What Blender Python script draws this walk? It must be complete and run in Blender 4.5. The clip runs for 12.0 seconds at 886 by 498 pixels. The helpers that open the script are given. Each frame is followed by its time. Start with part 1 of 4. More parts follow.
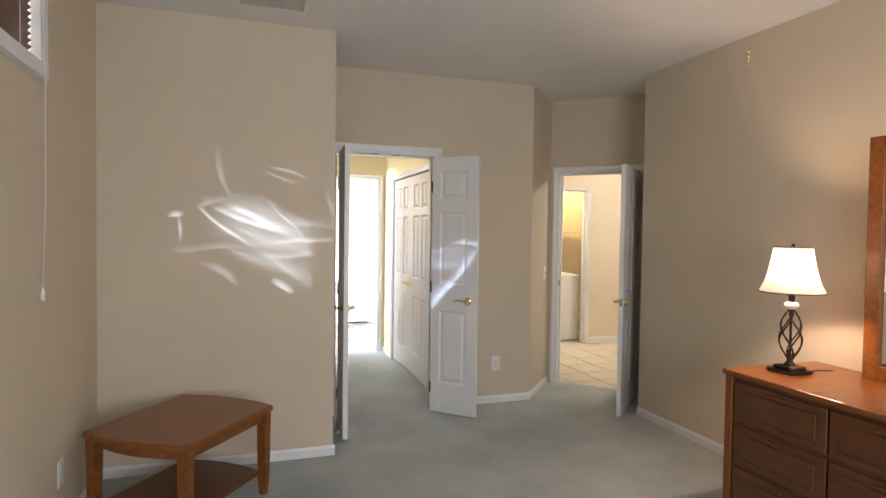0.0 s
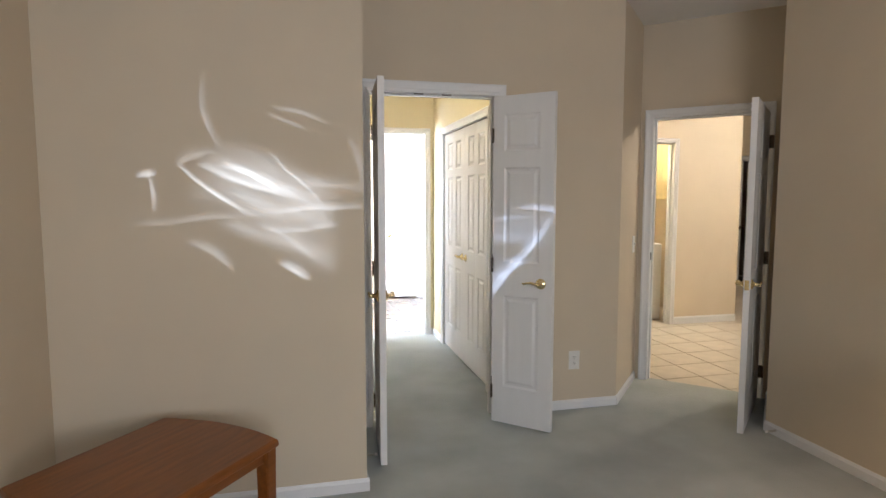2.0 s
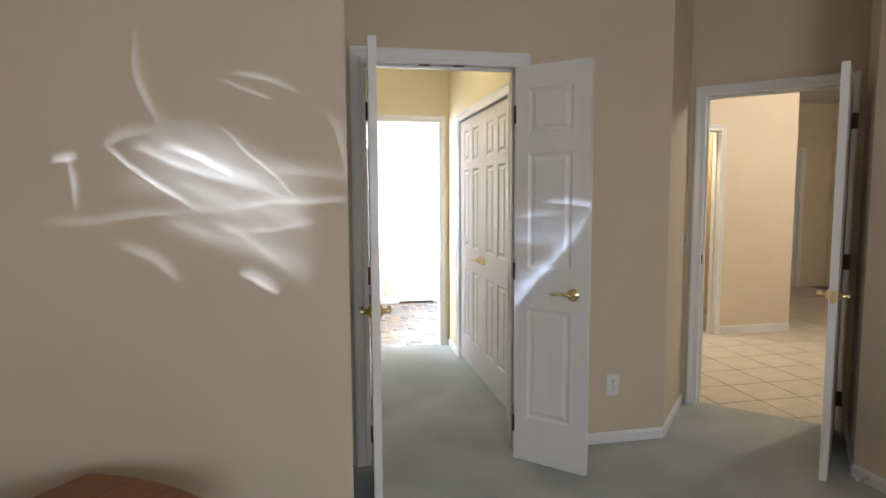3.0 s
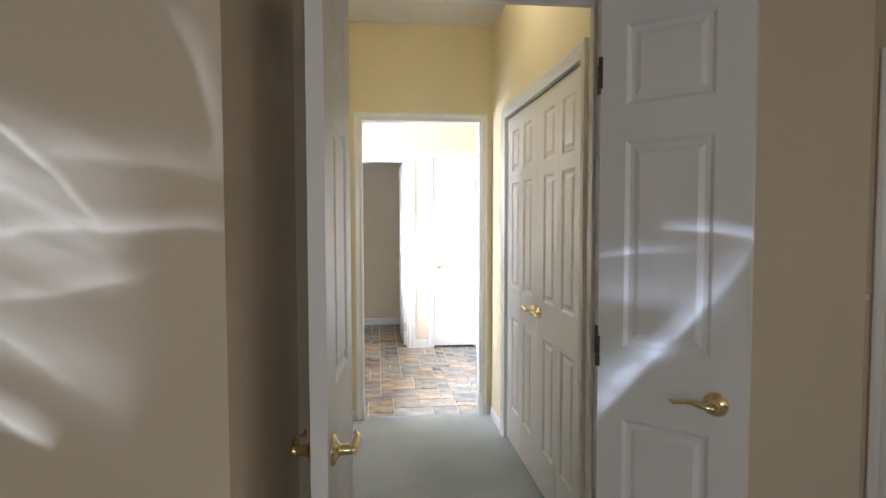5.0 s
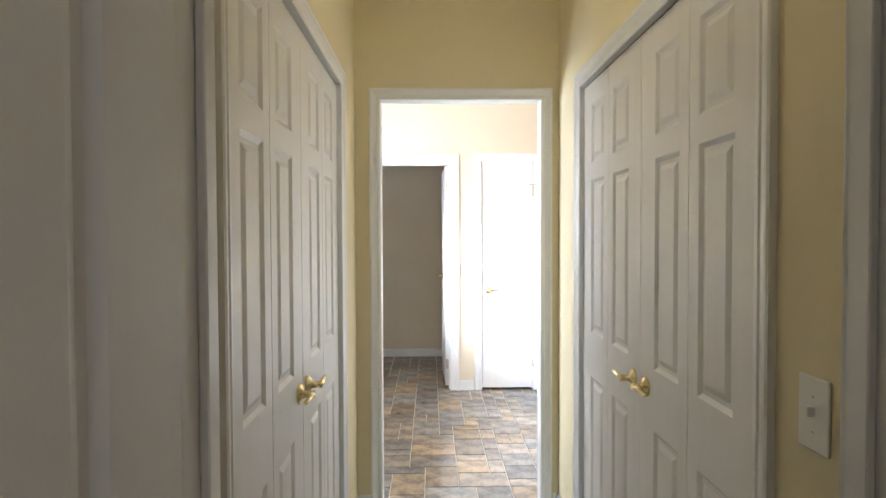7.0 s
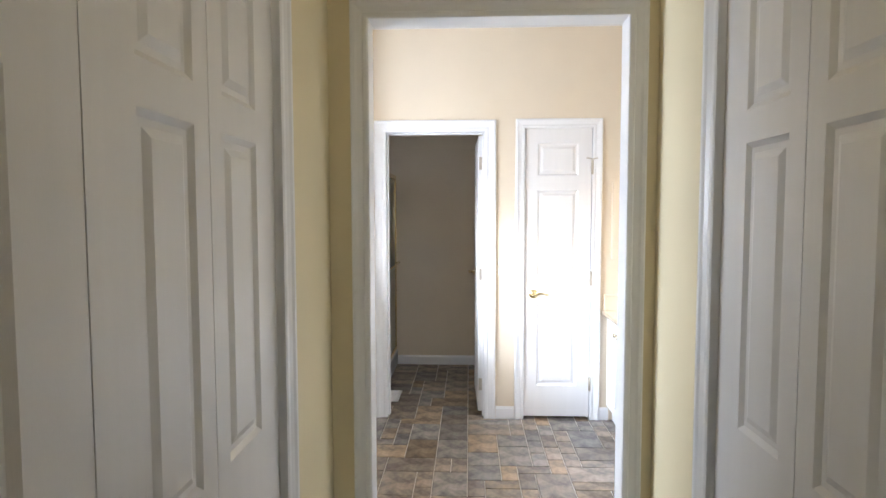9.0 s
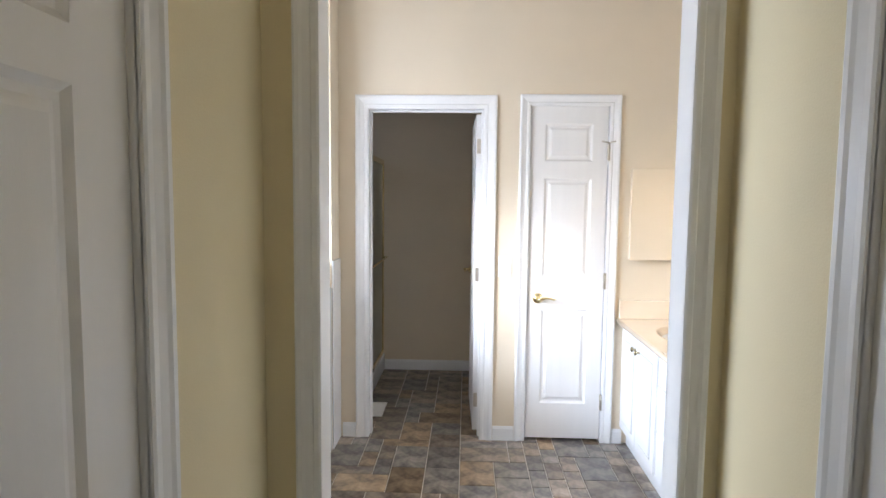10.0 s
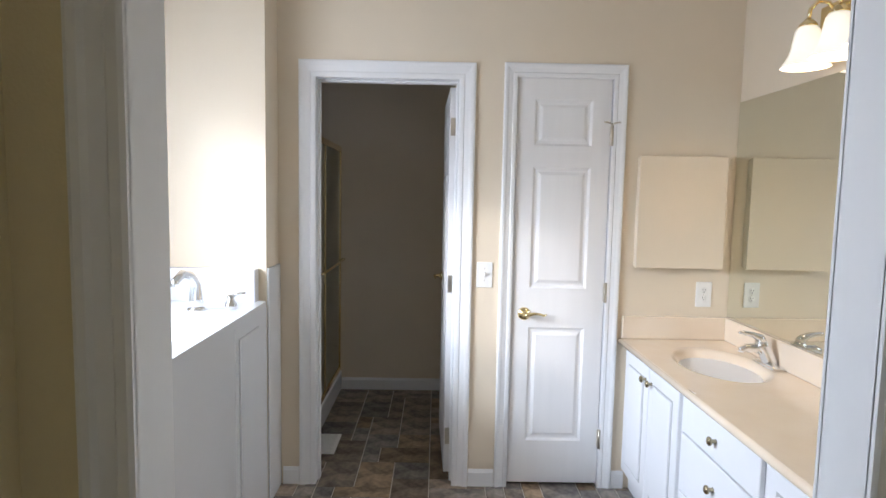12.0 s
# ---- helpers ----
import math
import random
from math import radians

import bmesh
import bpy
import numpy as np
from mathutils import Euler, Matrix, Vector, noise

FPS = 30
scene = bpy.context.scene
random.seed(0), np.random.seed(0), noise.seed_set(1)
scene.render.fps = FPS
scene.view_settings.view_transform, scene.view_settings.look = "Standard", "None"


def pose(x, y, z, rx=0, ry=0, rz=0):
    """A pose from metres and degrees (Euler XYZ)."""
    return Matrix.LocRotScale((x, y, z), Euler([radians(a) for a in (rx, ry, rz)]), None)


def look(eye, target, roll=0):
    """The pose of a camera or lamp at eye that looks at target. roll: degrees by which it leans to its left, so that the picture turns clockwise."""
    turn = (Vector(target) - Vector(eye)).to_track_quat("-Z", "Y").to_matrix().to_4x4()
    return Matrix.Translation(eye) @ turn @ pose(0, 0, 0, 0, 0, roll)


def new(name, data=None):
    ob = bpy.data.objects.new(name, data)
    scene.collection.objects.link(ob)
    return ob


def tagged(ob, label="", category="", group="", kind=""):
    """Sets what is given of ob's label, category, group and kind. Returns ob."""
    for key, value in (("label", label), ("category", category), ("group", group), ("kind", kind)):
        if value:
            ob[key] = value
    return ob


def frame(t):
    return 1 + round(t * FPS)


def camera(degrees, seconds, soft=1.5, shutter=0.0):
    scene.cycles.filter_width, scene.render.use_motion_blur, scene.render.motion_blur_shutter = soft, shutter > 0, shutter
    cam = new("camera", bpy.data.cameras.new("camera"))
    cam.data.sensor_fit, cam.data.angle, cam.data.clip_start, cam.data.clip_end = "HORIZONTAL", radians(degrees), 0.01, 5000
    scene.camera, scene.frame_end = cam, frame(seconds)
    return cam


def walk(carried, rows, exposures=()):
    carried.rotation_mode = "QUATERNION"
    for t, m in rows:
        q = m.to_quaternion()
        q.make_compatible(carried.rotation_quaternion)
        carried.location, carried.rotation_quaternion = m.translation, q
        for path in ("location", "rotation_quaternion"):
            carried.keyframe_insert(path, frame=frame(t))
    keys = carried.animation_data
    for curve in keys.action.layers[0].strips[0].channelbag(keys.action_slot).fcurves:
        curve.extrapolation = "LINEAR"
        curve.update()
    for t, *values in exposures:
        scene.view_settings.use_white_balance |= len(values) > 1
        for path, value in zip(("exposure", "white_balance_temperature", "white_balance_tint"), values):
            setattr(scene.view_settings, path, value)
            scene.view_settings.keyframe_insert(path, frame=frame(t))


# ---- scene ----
cam = camera(73.9, 12.0)
PATH = [
    (0, (0.302, -0.045, 1.484), (0.931, 1.853, 1.424), 0.8),
    (0.5, (0.322, 0.151, 1.483), (0.898, 2.064, 1.389), 0.8),
    (1, (0.355, 0.417, 1.487), (0.895, 2.339, 1.356), 0.5),
    (1.5, (0.435, 0.674, 1.468), (0.94, 2.602, 1.31), 0.2),
    (2, (0.55, 0.987, 1.468), (1.013, 2.924, 1.288), -0.0),
    (2.5, (0.653, 1.28, 1.451), (1.078, 3.225, 1.263), -0.2),
    (4.5, (1.022, 2.573, 1.414), (1.286, 4.551, 1.289), -0.1),
    (5, (1.074, 2.869, 1.421), (1.296, 4.854, 1.319), -0.1),
    (5.5, (1.131, 3.144, 1.409), (1.308, 5.134, 1.33), -0.2),
    (6, (1.18, 3.438, 1.41), (1.311, 5.433, 1.347), -0.2),
    (6.5, (1.212, 3.712, 1.41), (1.297, 5.71, 1.355), -0.3),
    (7, (1.229, 3.987, 1.415), (1.271, 5.986, 1.365), -0.2),
    (9, (1.297, 5.111, 1.489), (1.208, 7.105, 1.364), -0.1),
    (9.5, (1.305, 5.414, 1.495), (1.221, 7.407, 1.346), 0.2),
    (10, (1.307, 5.684, 1.504), (1.229, 7.676, 1.338), 0.6),
    (10.5, (1.306, 5.914, 1.5), (1.24, 7.905, 1.323), 0.8),
    (11, (1.29, 6.113, 1.502), (1.247, 8.104, 1.319), 1.1),
    (11.5, (1.294, 6.244, 1.489), (1.282, 8.236, 1.308), 1.1),
    (12, (1.303, 6.374, 1.487), (1.327, 8.366, 1.309), 1.1),
]
EXPOSURES = [(0, 0.75, 6400, 16), (2.5, 0.56, 6350, 15), (4.5, 0.02, 6350, 14), (5.5, -0.1, 6500, 13), (7.0, -0.25, 6500, 12), (9.0, -0.8, 6400, 14), (10.0, -1.15, 6400, 14), (12.0, -1.75, 6350, 14)]
walk(cam, [(t, look(eye, target, roll)) for t, eye, target, roll in PATH], EXPOSURES)

# ---- world, sun, large lights ----
SUN_WAY = Vector((0.75, 0.60, -0.215)).normalized()
world = bpy.data.worlds.new("sky")
scene.world = world
world.use_nodes = True
sky = world.node_tree.nodes.new("ShaderNodeTexSky")
sky.sky_type, sky.sun_disc = "NISHITA", False
sky.sun_elevation = math.asin(-SUN_WAY.z)
sky.sun_rotation = math.atan2(-SUN_WAY.x, -SUN_WAY.y)
world.node_tree.links.new(sky.outputs[0], world.node_tree.nodes["Background"].inputs[0])
world.node_tree.nodes["Background"].inputs[1].default_value = 0.15

sun = new("sun", bpy.data.lights.new("sun", "SUN"))
sun.data.energy, sun.data.angle, sun.data.color = 4.0, radians(2.5), (1.0, 0.95, 0.88)
sun.matrix_world = look((-6, -4, 8), Vector((-6, -4, 8)) + SUN_WAY)


def window_light(name, eye, target, wide, high, watts, colour=(0.93, 0.97, 1.0)):
    """The sky's light that falls in through one window opening."""
    lamp = new(name, bpy.data.lights.new(name, "AREA"))
    lamp.data.shape, lamp.data.size, lamp.data.size_y = "RECTANGLE", wide, high
    lamp.data.energy, lamp.data.color = watts, colour
    lamp.matrix_world = look(eye, target)
    return lamp


def bulb(name, at, watts, radius=0.03, colour=(1.0, 0.76, 0.5)):
    lamp = new(name, bpy.data.lights.new(name, "POINT"))
    lamp.data.energy, lamp.data.shadow_soft_size, lamp.data.color = watts, radius, colour
    lamp.location = at
    return lamp


window_light("rear_skylight", (1.4, -1.93, 1.45), (1.3, 2.0, 1.35), 2.2, 1.5, 46, (0.84, 0.92, 1.0))
window_light("bath_skylight", (-0.36, 7.98, 1.60), (1.5, 8.3, 1.0), 1.2, 0.70, 105, (0.76, 0.86, 1.0))
window_light("bath_high_sky", (-2.2, 7.3, 2.5), (1.6, 9.0, 0.8), 1.3, 0.6, 700, (0.72, 0.85, 1.0))
# Unseen fill lamps, added to brighten the hall and the laundry.
bulb("hall_fill", (5.3, 5.2, 2.5), 50, 0.12, (1.0, 0.92, 0.76))
bulb("laundry_fill", (4.2, 7.25, 2.6), 42, 0.12, (1.0, 0.97, 0.76))
bulb("table_lamp_bulb", (2.95, 2.25, 1.32), 14, 0.03, (1.0, 0.73, 0.50))
for k in range(3):
    bulb("vanity_bulb", (2.66, 8.60 - 0.17 * k, 2.03), 11, 0.025, (1.0, 0.78, 0.54))
# Fill lamp added to brighten the passage, which has no known fixture.
bulb("passage_fill", (1.37, 5.70, 2.66), 10, 0.06, (1.0, 0.91, 0.67))


def streak_lamp(name, eye, target, degrees, watts, colour, streaks, soft):
    """An added spot lamp in place of sunlight thrown back into the room: one small beam with soft bent streaks painted
    into it.
    streaks: from (x, z) to (x, z) on the plane y, half width, bend, strength."""
    lamp = new(name, bpy.data.lights.new(name, "SPOT"))
    lamp.data.energy, lamp.data.color, lamp.data.spot_size, lamp.data.spot_blend, lamp.data.shadow_soft_size = watts, colour, radians(degrees), 0.05, 0.003
    m = look(eye, target)
    lamp.matrix_world = m
    back, reach = m.inverted(), 2 * math.tan(radians(degrees) / 2)

    def on_beam(x, y, z):
        p = back @ Vector((x, y, z))
        return Vector((0.5 - p.x / p.z / reach, 0.5 - p.y / p.z / reach))
    lamp.data.use_nodes = True
    n, l = lamp.data.node_tree.nodes, lamp.data.node_tree.links

    def calc(operation, *values, clamp=False):
        node = n.new("ShaderNodeMath")
        node.operation, node.use_clamp = operation, clamp
        for socket, value in zip(node.inputs, values):
            if isinstance(value, (int, float)):
                socket.default_value = value
            else:
                l.new(value, socket)
        return node.outputs[0]
    place = n.new("ShaderNodeTexCoord").outputs["UV"]
    ripple = n.new("ShaderNodeTexNoise")
    ripple.inputs["Scale"].default_value, ripple.inputs["Detail"].default_value = 11, 4
    l.new(place, ripple.inputs["Vector"])
    bent = n.new("ShaderNodeVectorMath")
    bent.operation, bent.inputs[1].default_value = "MULTIPLY_ADD", (soft, soft, 0)
    l.new(ripple.outputs["Color"], bent.inputs[0])
    l.new(place, bent.inputs[2])
    total = 0.0
    for y, x0, z0, x1, z1, wide, bend, strong in streaks:
        a, b = on_beam(x0, y, z0), on_beam(x1, y, z1)
        mid, way = (a + b) / 2 + Vector((soft, soft)) / 2, b - a
        near = n.new("ShaderNodeMapping")
        near.vector_type = "TEXTURE"
        near.inputs["Location"].default_value = (mid.x, mid.y, 0)
        near.inputs["Rotation"].default_value = (0, 0, math.atan2(way.y, way.x))
        near.inputs["Scale"].default_value = (way.length / 2, wide / reach / 5.7, 1)
        l.new(bent.outputs[0], near.inputs["Vector"])
        axes = n.new("ShaderNodeSeparateXYZ")
        l.new(near.outputs[0], axes.inputs[0])
        along = calc("MULTIPLY", axes.outputs[0], axes.outputs[0])
        across = calc("MULTIPLY_ADD", along, bend, axes.outputs[1])
        edge = calc("MAXIMUM", across, calc("MULTIPLY", across, -3.0))
        body = calc("POWER", calc("SUBTRACT", 1.0, edge, clamp=True), 1.6)
        ends = calc("SUBTRACT", 1.0, along, clamp=True)
        total = calc("MULTIPLY_ADD", calc("MULTIPLY", body, ends), strong, total)
    # fine filaments along the fall of the streaks
    fall = n.new("ShaderNodeMapping")
    fall.vector_type = "TEXTURE"
    fall.inputs["Rotation"].default_value, fall.inputs["Scale"].default_value = (0, 0, -0.5), (0.16, 0.022, 1)
    l.new(bent.outputs[0], fall.inputs["Vector"])
    thread = n.new("ShaderNodeTexNoise")
    thread.inputs["Scale"].default_value, thread.inputs["Detail"].default_value = 1.0, 3
    l.new(fall.outputs[0], thread.inputs["Vector"])
    total = calc("MULTIPLY", total, calc("MULTIPLY_ADD", thread.outputs[0], 2.4, -0.25, clamp=False))
    l.new(calc("MAXIMUM", total, 0.0), n["Emission"].inputs["Strength"])
    return lamp


# Light streaks drawn by hand into the added lamp's beam.
WALL_STREAKS = (
    (3.82, 0.15, 1.67, 0.72, 1.37, 0.14, 0.2, 0.9), (3.82, 0.09, 1.60, 0.52, 1.44, 0.055, -0.4, 1.3),
    (3.82, 0.01, 1.61, 0.31, 1.355, 0.024, -0.8, 1.6), (3.82, 0.39, 1.67, 0.68, 1.40, 0.014, 0.4, 1.1),
    (3.82, 0.06, 1.52, 0.74, 1.34, 0.24, 0.1, 0.7), (3.82, 0.18, 1.38, 0.72, 1.14, 0.20, 0.2, 0.7),
    (3.82, 0.44, 1.16, 0.58, 1.08, 0.045, 0.0, 1.1), (3.82, 0.40, 1.40, 0.86, 1.415, 0.035, 0.3, 0.7),
    (3.82, 0.20, 1.62, 0.46, 1.49, 0.030, 0.6, 1.2), (3.82, 0.34, 1.37, 0.62, 1.17, 0.030, 0.8, 0.5),
    (3.82, 0.36, 1.29, 0.76, 1.33, 0.040, -0.4, 0.45))
FAINT_STREAKS = (
    (3.82, -0.16, 1.55, -0.06, 1.57, 0.035, 0.0, 1.2), (3.82, -0.10, 1.59, -0.08, 1.39, 0.026, 0.3, 0.7),
    (3.82, 0.10, 2.01, 0.19, 1.62, 0.036, -1.0, 0.3), (3.82, 0.40, 1.85, 0.57, 1.76, 0.022, 0.2, 0.4),
    (3.82, 0.43, 1.88, 0.67, 1.79, 0.030, 0.3, 0.36), (3.82, -0.22, 1.34, 0.50, 1.40, 0.050, 0.2, 0.3),
    (3.82, 0.04, 1.28, 0.26, 1.13, 0.050, 0.3, 0.35), (3.82, 0.00, 1.62, 0.20, 1.68, 0.060, 0.3, 0.35),
    (3.82, 0.45, 1.52, 0.87, 1.50, 0.060, 0.3, 0.3), (3.82, 0.78, 1.75, 0.85, 1.50, 0.040, 0.6, 0.3))
DOOR_STREAKS = (
    (4.42, 1.66, 0.74, 2.05, 1.40, 0.050, 0.2, 0.9), (4.42, 1.69, 0.86, 1.88, 1.11, 0.090, 0.3, 1.0),
    (4.40, 1.84, 1.40, 2.09, 1.36, 0.040, 0.3, 0.9), (4.42, 1.69, 1.32, 1.92, 1.33, 0.030, 0.2, 0.5),
    (4.42, 1.68, 1.25, 2.00, 1.20, 0.180, 0.2, 0.42))
# Unseen spot lamp at the rear; its drawn streaks imitate reflected sun.
streak_lamp("painted_streak_lamp", (1.9, -1.85, 1.5), (0.95, 4.0, 1.35), 32, 1250, (0.60, 0.75, 1.0), WALL_STREAKS + FAINT_STREAKS + DOOR_STREAKS, 0.022)


# ---- materials ----
def material(name, colour, rough=0.6, metal=0.0, spread=0.06, scale=6.0, bump=0.0, bump_scale=300.0, coat=0.0, glow=0.0, stretch=None, dark=None, rand=0.0):
    """A surface with broad and fine variation of its colour and a fine relief."""
    m = bpy.data.materials.new(name)
    m.use_nodes = True
    t = m.node_tree
    n, l = t.nodes, t.links
    b = n["Principled BSDF"]
    b.inputs["Roughness"].default_value = rough
    b.inputs["Metallic"].default_value = metal
    b.inputs["Coat Weight"].default_value = coat
    pos = n.new("ShaderNodeTexCoord").outputs["Object"]
    if stretch:
        mapping = n.new("ShaderNodeMapping")
        mapping.inputs["Scale"].default_value = stretch
        l.new(pos, mapping.inputs["Vector"])
        pos = mapping.outputs[0]
    broad = n.new("ShaderNodeTexNoise")
    broad.inputs["Scale"].default_value, broad.inputs["Detail"].default_value = scale, 6
    fine = n.new("ShaderNodeTexNoise")
    fine.inputs["Scale"].default_value, fine.inputs["Detail"].default_value = bump_scale, 2
    l.new(pos, broad.inputs["Vector"])
    l.new(pos, fine.inputs["Vector"])
    mix = n.new("ShaderNodeMix")
    mix.data_type = "RGBA"
    low = dark or tuple(c * (1 - spread) for c in colour)
    mix.inputs[6].default_value = (*low, 1)
    mix.inputs[7].default_value = (*(tuple(min(1, c * (1 + spread)) for c in colour) if not dark else colour), 1)
    span = n.new("ShaderNodeMapRange")
    span.inputs["From Min"].default_value, span.inputs["From Max"].default_value = 0.3, 0.7
    both = n.new("ShaderNodeMath")
    both.operation = "MULTIPLY_ADD"
    l.new(fine.outputs[0], both.inputs[0])
    both.inputs[1].default_value = 0.25
    l.new(broad.outputs[0], both.inputs[2])
    sub = n.new("ShaderNodeMath")
    sub.operation = "SUBTRACT"
    sub.inputs[1].default_value = 0.125
    l.new(both.outputs[0], sub.inputs[0])
    l.new(sub.outputs[0], span.inputs["Value"])
    l.new(span.outputs[0], mix.inputs[0])
    out = mix.outputs[2]
    if rand:
        info = n.new("ShaderNodeObjectInfo")
        shift = n.new("ShaderNodeMapRange")
        shift.inputs["To Min"].default_value, shift.inputs["To Max"].default_value = 1 - rand, 1 + rand
        l.new(info.outputs["Random"], shift.inputs["Value"])
        hsv = n.new("ShaderNodeHueSaturation")
        l.new(shift.outputs[0], hsv.inputs["Value"])
        l.new(out, hsv.inputs["Color"])
        out = hsv.outputs[0]
    l.new(out, b.inputs["Base Color"])
    if bump:
        bp = n.new("ShaderNodeBump")
        bp.inputs["Strength"].default_value, bp.inputs["Distance"].default_value = bump, 0.004
        l.new(fine.outputs[0], bp.inputs["Height"])
        l.new(bp.outputs[0], b.inputs["Normal"])
    if glow:
        l.new(out, b.inputs["Emission Color"])
        b.inputs["Emission Strength"].default_value = glow
    return m


WALL = material("beige_wall_paint", (0.64, 0.543, 0.412), 0.75, spread=0.03, scale=2.0, bump=0.12, bump_scale=220)
HALL_WALL = material("cream_wall_paint", (0.745, 0.65, 0.43), 0.7, spread=0.03, scale=2.0, bump=0.12, bump_scale=220)
BATH_WALL = material("pale_cream_wall_paint", (0.72, 0.62, 0.48), 0.65, spread=0.03, scale=2.0, bump=0.12, bump_scale=220)
CEILING = material("white_ceiling_paint", (0.78, 0.76, 0.74), 0.9, spread=0.03, scale=3.0, bump=0.3, bump_scale=90)
TRIM = material("white_gloss_trim", (0.80, 0.80, 0.80), 0.32, spread=0.02, scale=3.0, bump=0.03, bump_scale=60)
DOOR = material("white_door_paint", (0.80, 0.79, 0.78), 0.38, spread=0.02, scale=3.0, bump=0.05, bump_scale=140, stretch=(6, 6, 0.4))
CARPET = material("grey_green_carpet", (0.45, 0.485, 0.475), 0.97, spread=0.13, scale=2.4, bump=1.0, bump_scale=420)
TILE = material("cream_ceramic_tile", (0.62, 0.55, 0.45), 0.35, spread=0.1, scale=7.0, bump=0.1, bump_scale=60, rand=0.05)
GROUT = material("dark_grout", (0.24, 0.20, 0.16), 0.9, spread=0.15, scale=20.0, bump=0.3)
SLATE = material("brown_slate_vinyl", (0.42, 0.345, 0.27), 0.24, spread=0.3, scale=9.0, bump=0.35, bump_scale=40, dark=(0.10, 0.086, 0.076), rand=0.3)


def many_hued(m, stops):
    """Multiplies a material's colour by one of several hues, by the object's own random number."""
    n, l = m.node_tree.nodes, m.node_tree.links
    b = n["Principled BSDF"]
    was = b.inputs["Base Color"].links[0].from_socket
    ramp = n.new("ShaderNodeValToRGB")
    ramp.color_ramp.interpolation = "CONSTANT"
    for k, c in enumerate(stops):
        e = ramp.color_ramp.elements[k] if k < 2 else ramp.color_ramp.elements.new(0.5)
        e.position, e.color = k / len(stops), (*c, 1)
    noise_shift = n.new("ShaderNodeMath")
    noise_shift.operation = "FRACT"
    times = n.new("ShaderNodeMath")
    times.operation = "MULTIPLY"
    times.inputs[1].default_value = 7.31
    l.new(n.new("ShaderNodeObjectInfo").outputs["Random"], times.inputs[0])
    l.new(times.outputs[0], noise_shift.inputs[0])
    l.new(noise_shift.outputs[0], ramp.inputs[0])
    mix = n.new("ShaderNodeMix")
    mix.data_type, mix.blend_type = "RGBA", "MULTIPLY"
    mix.inputs[0].default_value = 1.0
    l.new(was, mix.inputs[6])
    l.new(ramp.outputs[0], mix.inputs[7])
    l.new(mix.outputs[2], b.inputs["Base Color"])


many_hued(SLATE, ((1.0, 0.97, 0.95), (1.0, 0.88, 0.72), (0.80, 0.86, 0.95), (0.85, 0.83, 0.82), (1.0, 0.95, 0.88)))
SLATE_JOINT = material("pale_slate_joint", (0.52, 0.46, 0.38), 0.6, spread=0.15, scale=20.0, bump=0.2)
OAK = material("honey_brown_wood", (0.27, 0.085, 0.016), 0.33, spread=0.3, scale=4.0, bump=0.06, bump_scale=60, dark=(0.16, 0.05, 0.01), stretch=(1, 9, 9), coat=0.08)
BRASS = material("polished_brass", (0.83, 0.68, 0.38), 0.15, metal=1.0, spread=0.06, scale=30)
BRONZE = material("dark_bronze_metal", (0.10, 0.075, 0.055), 0.4, metal=0.9, spread=0.2, scale=30)
CHROME = material("chrome", (0.82, 0.82, 0.82), 0.08, metal=1.0, spread=0.03, scale=10)
NICKEL = material("brushed_nickel", (0.55, 0.50, 0.42), 0.3, metal=1.0, spread=0.06, scale=30)
PLASTIC = material("white_plastic", (0.80, 0.79, 0.76), 0.35, spread=0.02, scale=20)


# ---- mesh helpers ----
def part(name, bm, mat, parent=None, label=""):
    """Links a bmesh as one mesh object, under a thing or a part."""
    me = bpy.data.meshes.new(name)
    bmesh.ops.recalc_face_normals(bm, faces=bm.faces)
    bm.to_mesh(me)
    bm.free()
    for mm in mat if isinstance(mat, (list, tuple)) else (mat,):
        me.materials.append(mm)
    ob = new(name, me)
    if parent is not None:
        ob.parent = parent
    return tagged(ob, label) if label else ob


def thing(name, label, category, group="", kind="", at=None):
    ob = new(name)
    ob.empty_display_size = 0.1
    if at is not None:
        ob.matrix_world = at
    return tagged(ob, label, category, group, kind)


def box(bm, a, b, bevel=0.0, seg=1):
    """A box between two corners, its edges rounded."""
    c = [(p + q) / 2 for p, q in zip(a, b)]
    s = [abs(q - p) for p, q in zip(a, b)]
    made = bmesh.ops.create_cube(bm, size=1, matrix=Matrix.LocRotScale(c, None, s))["verts"]
    if bevel:
        edges = list({e for v in made for e in v.link_edges})
        bmesh.ops.bevel(bm, geom=edges, offset=bevel, segments=seg, profile=0.5, affect="EDGES")
    return bm


def boxes(*pairs, bevel=0.0, seg=1):
    bm = bmesh.new()
    for a, b in pairs:
        box(bm, a, b, bevel, seg)
    return bm


def turned(profile, n=24, m=None, bm=None):
    """A body of revolution about z from (radius, height) pairs."""
    bm = bm or bmesh.new()
    m = m or Matrix()
    rings = []
    for r, z in profile:
        rings.append([bm.verts.new(m @ Vector((r * math.cos(2 * math.pi * k / n), r * math.sin(2 * math.pi * k / n), z))) for k in range(n)])
    for p, q in zip(rings, rings[1:]):
        for k in range(n):
            f = bm.faces.new((p[k], p[(k + 1) % n], q[(k + 1) % n], q[k]))
            f.smooth = True
    bm.faces.new(rings[0])
    bm.faces.new(rings[-1])
    return bm


